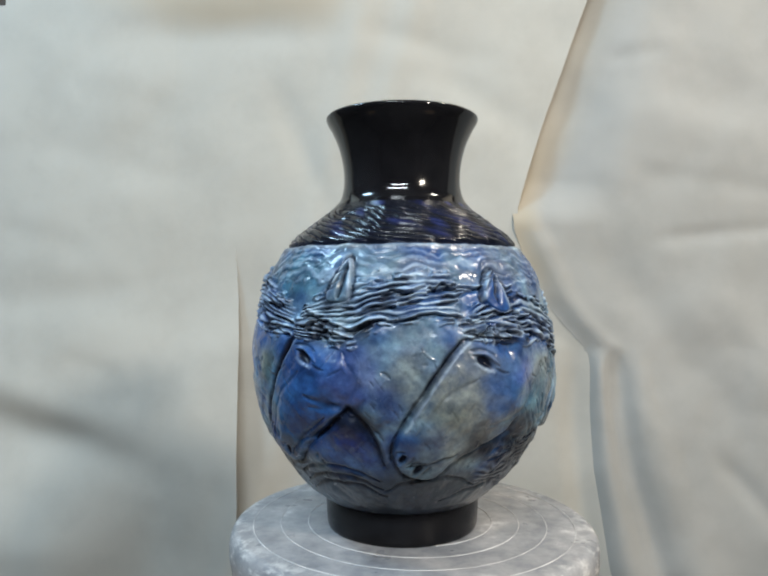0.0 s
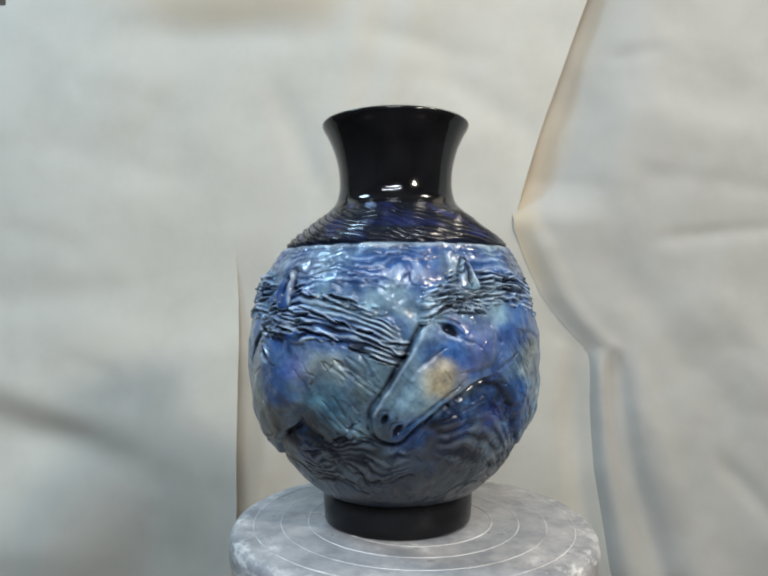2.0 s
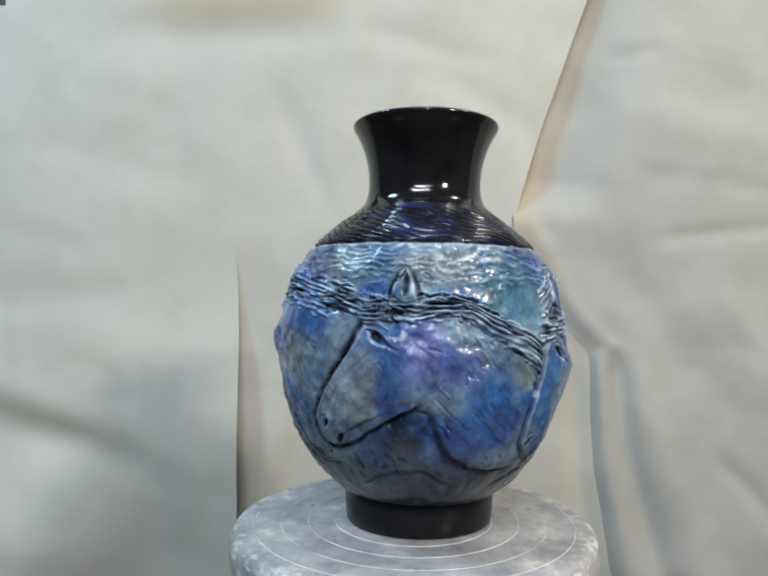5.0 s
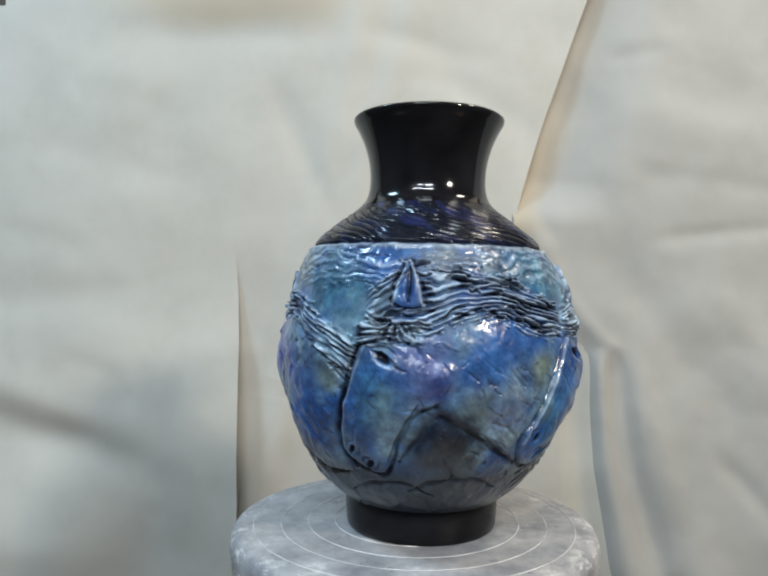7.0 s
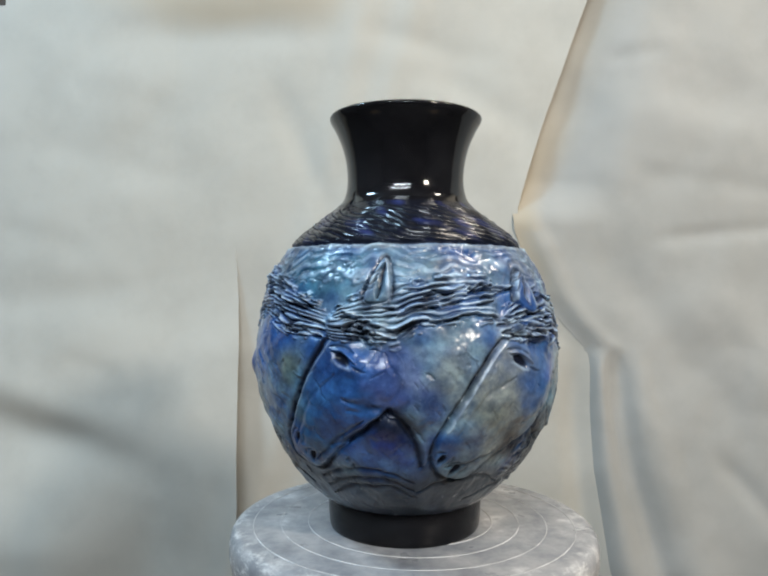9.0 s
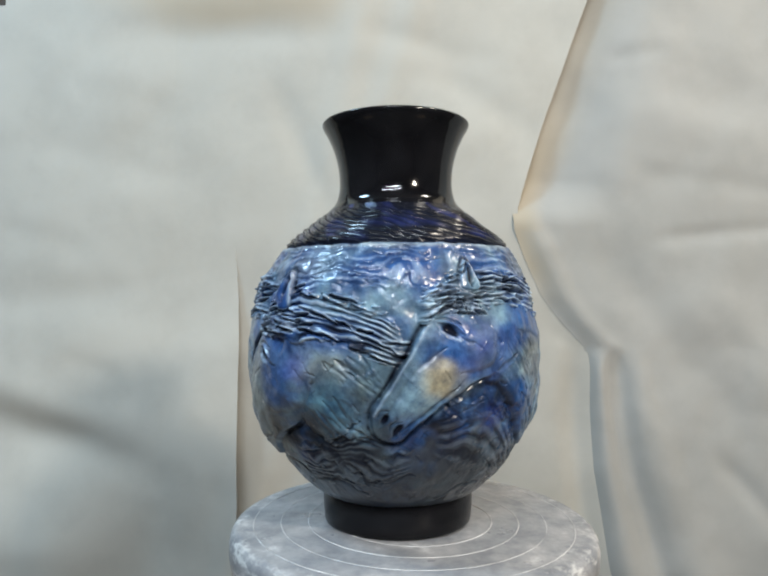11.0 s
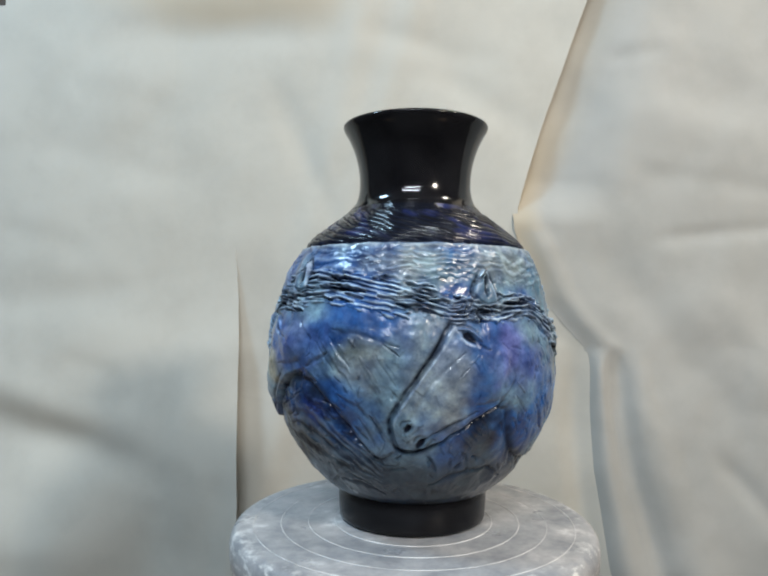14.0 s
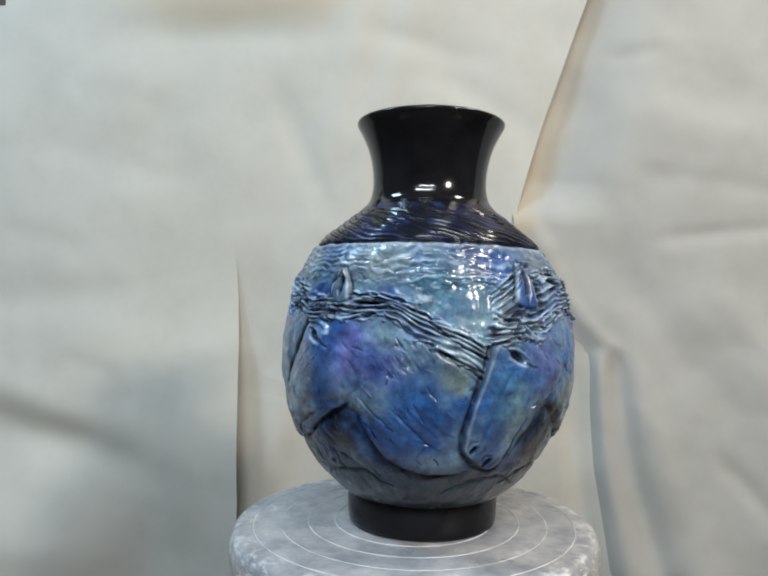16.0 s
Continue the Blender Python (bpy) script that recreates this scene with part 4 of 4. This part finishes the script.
def build_vase():
    vase = tagged(new("vase"), "round glossy blue ceramic vase with carved horse heads and black neck", "vase")
    f = build_relief()
    rows, cols = f.h.shape
    ang = np.radians(f.deg)
    rr = f.r[:, None] + f.nr[:, None] * f.h
    zz = f.z[:, None] + f.nz[:, None] * f.h + LIFT * 1000
    co = np.stack([rr * np.cos(ang), rr * np.sin(ang), zz], -1) / 1000
    du = np.roll(co, -1, 1) - np.roll(co, 1, 1)
    dv = np.gradient(co, axis=0)
    nor = np.cross(du, dv)
    nor /= np.linalg.norm(nor, axis=2, keepdims=True)
    i, j = np.meshgrid(np.arange(rows - 1), np.arange(cols), indexing="ij")
    j2 = (j + 1) % cols
    quads = np.stack([i * cols + j, i * cols + j2, (i + 1) * cols + j2, (i + 1) * cols + j], -1).reshape(-1, 4)
    kind = f.region[:-1, :].reshape(-1)
    co, nor = co.reshape(-1, 3), nor.reshape(-1, 3)
    colour, ink = f.colour.reshape(-1, 3), np.clip(f.ink, 0, 1).reshape(-1)
    tones = {0: "grey-black", 1: "grey and violet", 2: "pale blue, tan and violet", 3: "grey-green and violet", 4: "blue and violet", 5: "deep blue"}
    names = {0: ("body", "mottled blue glazed body"), 11: ("shoulder_band", "black glazed band of slanting carved locks")}
    for k in range(5):
        names[1 + k] = ("horse_head", tones[1 + k] + " horse head in raised relief")
        names[12 + k] = ("ear", "pointed hollow ear with a pale edge")
        names[17 + k] = ("eye", "dark sunken almond eye")
        names[6 + k] = ("mane", "wavy carved mane with dark cut lines")
    made = {}
    for key, (name, label) in names.items():
        q = quads[kind == key]
        if not len(q):
            continue
        used, local = np.unique(q, return_inverse=True)
        me = bpy.data.meshes.new(name)
        me.vertices.add(len(used))
        me.vertices.foreach_set("co", co[used].ravel())
        me.loops.add(local.size)
        me.loops.foreach_set("vertex_index", local.ravel().astype(np.int32))
        me.polygons.add(len(q))
        me.polygons.foreach_set("loop_start", np.arange(0, local.size, 4, dtype=np.int32))
        me.update(calc_edges=True)
        me.polygons.foreach_set("use_smooth", np.ones(len(q), bool))
        pig = me.attributes.new("glaze", "FLOAT_COLOR", "POINT")
        pig.data.foreach_set("color", np.concatenate([colour[used], np.ones((len(used), 1))], 1).ravel())
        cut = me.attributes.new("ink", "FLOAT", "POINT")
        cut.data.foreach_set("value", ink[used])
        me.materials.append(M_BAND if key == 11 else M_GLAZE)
        me.normals_split_custom_set_from_vertices(nor[used].tolist())
        made[key] = part(name, me, made[1 + (key - 12) % 5] if key > 11 else vase, label)
    neck = spline([(0.0470, 0.0605), (0.0432, 0.0655), (0.0410, 0.0730), (0.0406, 0.082), (0.0418, 0.0925), (0.0448, 0.1035), (0.0490, 0.1130), (0.0518, 0.1178), (0.0529, 0.1206), (0.0524, 0.1222), (0.0505, 0.1228), (0.0480, 0.1205), (0.0430, 0.110), (0.0375, 0.096), (0.0360, 0.084), (0.0370, 0.07), (0.05, 0.05), (0.07, 0.03), (0.085, 0.0), (0.09, -0.04)], 6)
    part("neck", lathe("neck", [(r, z + LIFT) for r, z in neck], 200, M_BLACK, 0.004), vase, "flared glossy black neck and rim")
    foot = [(0.0, -0.156), (0.044, -0.156), (0.0462, -0.1600), (0.0500, -0.1600), (0.0515, -0.1592), (0.0522, -0.157), (0.0528, -0.150), (0.0531, -0.1425), (0.0527, -0.1375)]
    part("foot", lathe("foot", [(r, z + LIFT) for r, z in foot], 200, M_FOOT, 0.002), vase, "plain black turned foot ring")
    return vase


build_room()
build_sheets()
turntable = build_wheel()
vase = build_vase()


def motions():
    lean, way = 0.93, 235
    axis = Vector((-math.sin(radians(way)), math.cos(radians(way)), 0))
    tip = Matrix.Rotation(radians(lean), 4, axis)
    shift = Matrix.Translation((0.0089 * math.cos(radians(way)), 0.0089 * math.sin(radians(way)), 0))
    rows_table, rows_vase = [], []
    for t, angle in turns():
        spin = pose(0, 0, 0, 0, 0, angle)
        rows_table.append((t, Matrix.Translation((0.0025, 0, TOP - 0.75)) @ spin))
        rows_vase.append((t, Matrix.Translation((0, 0, TOP)) @ spin @ shift @ tip))
    walk(turntable, rows_table)
    walk(vase, rows_vase)


motions()
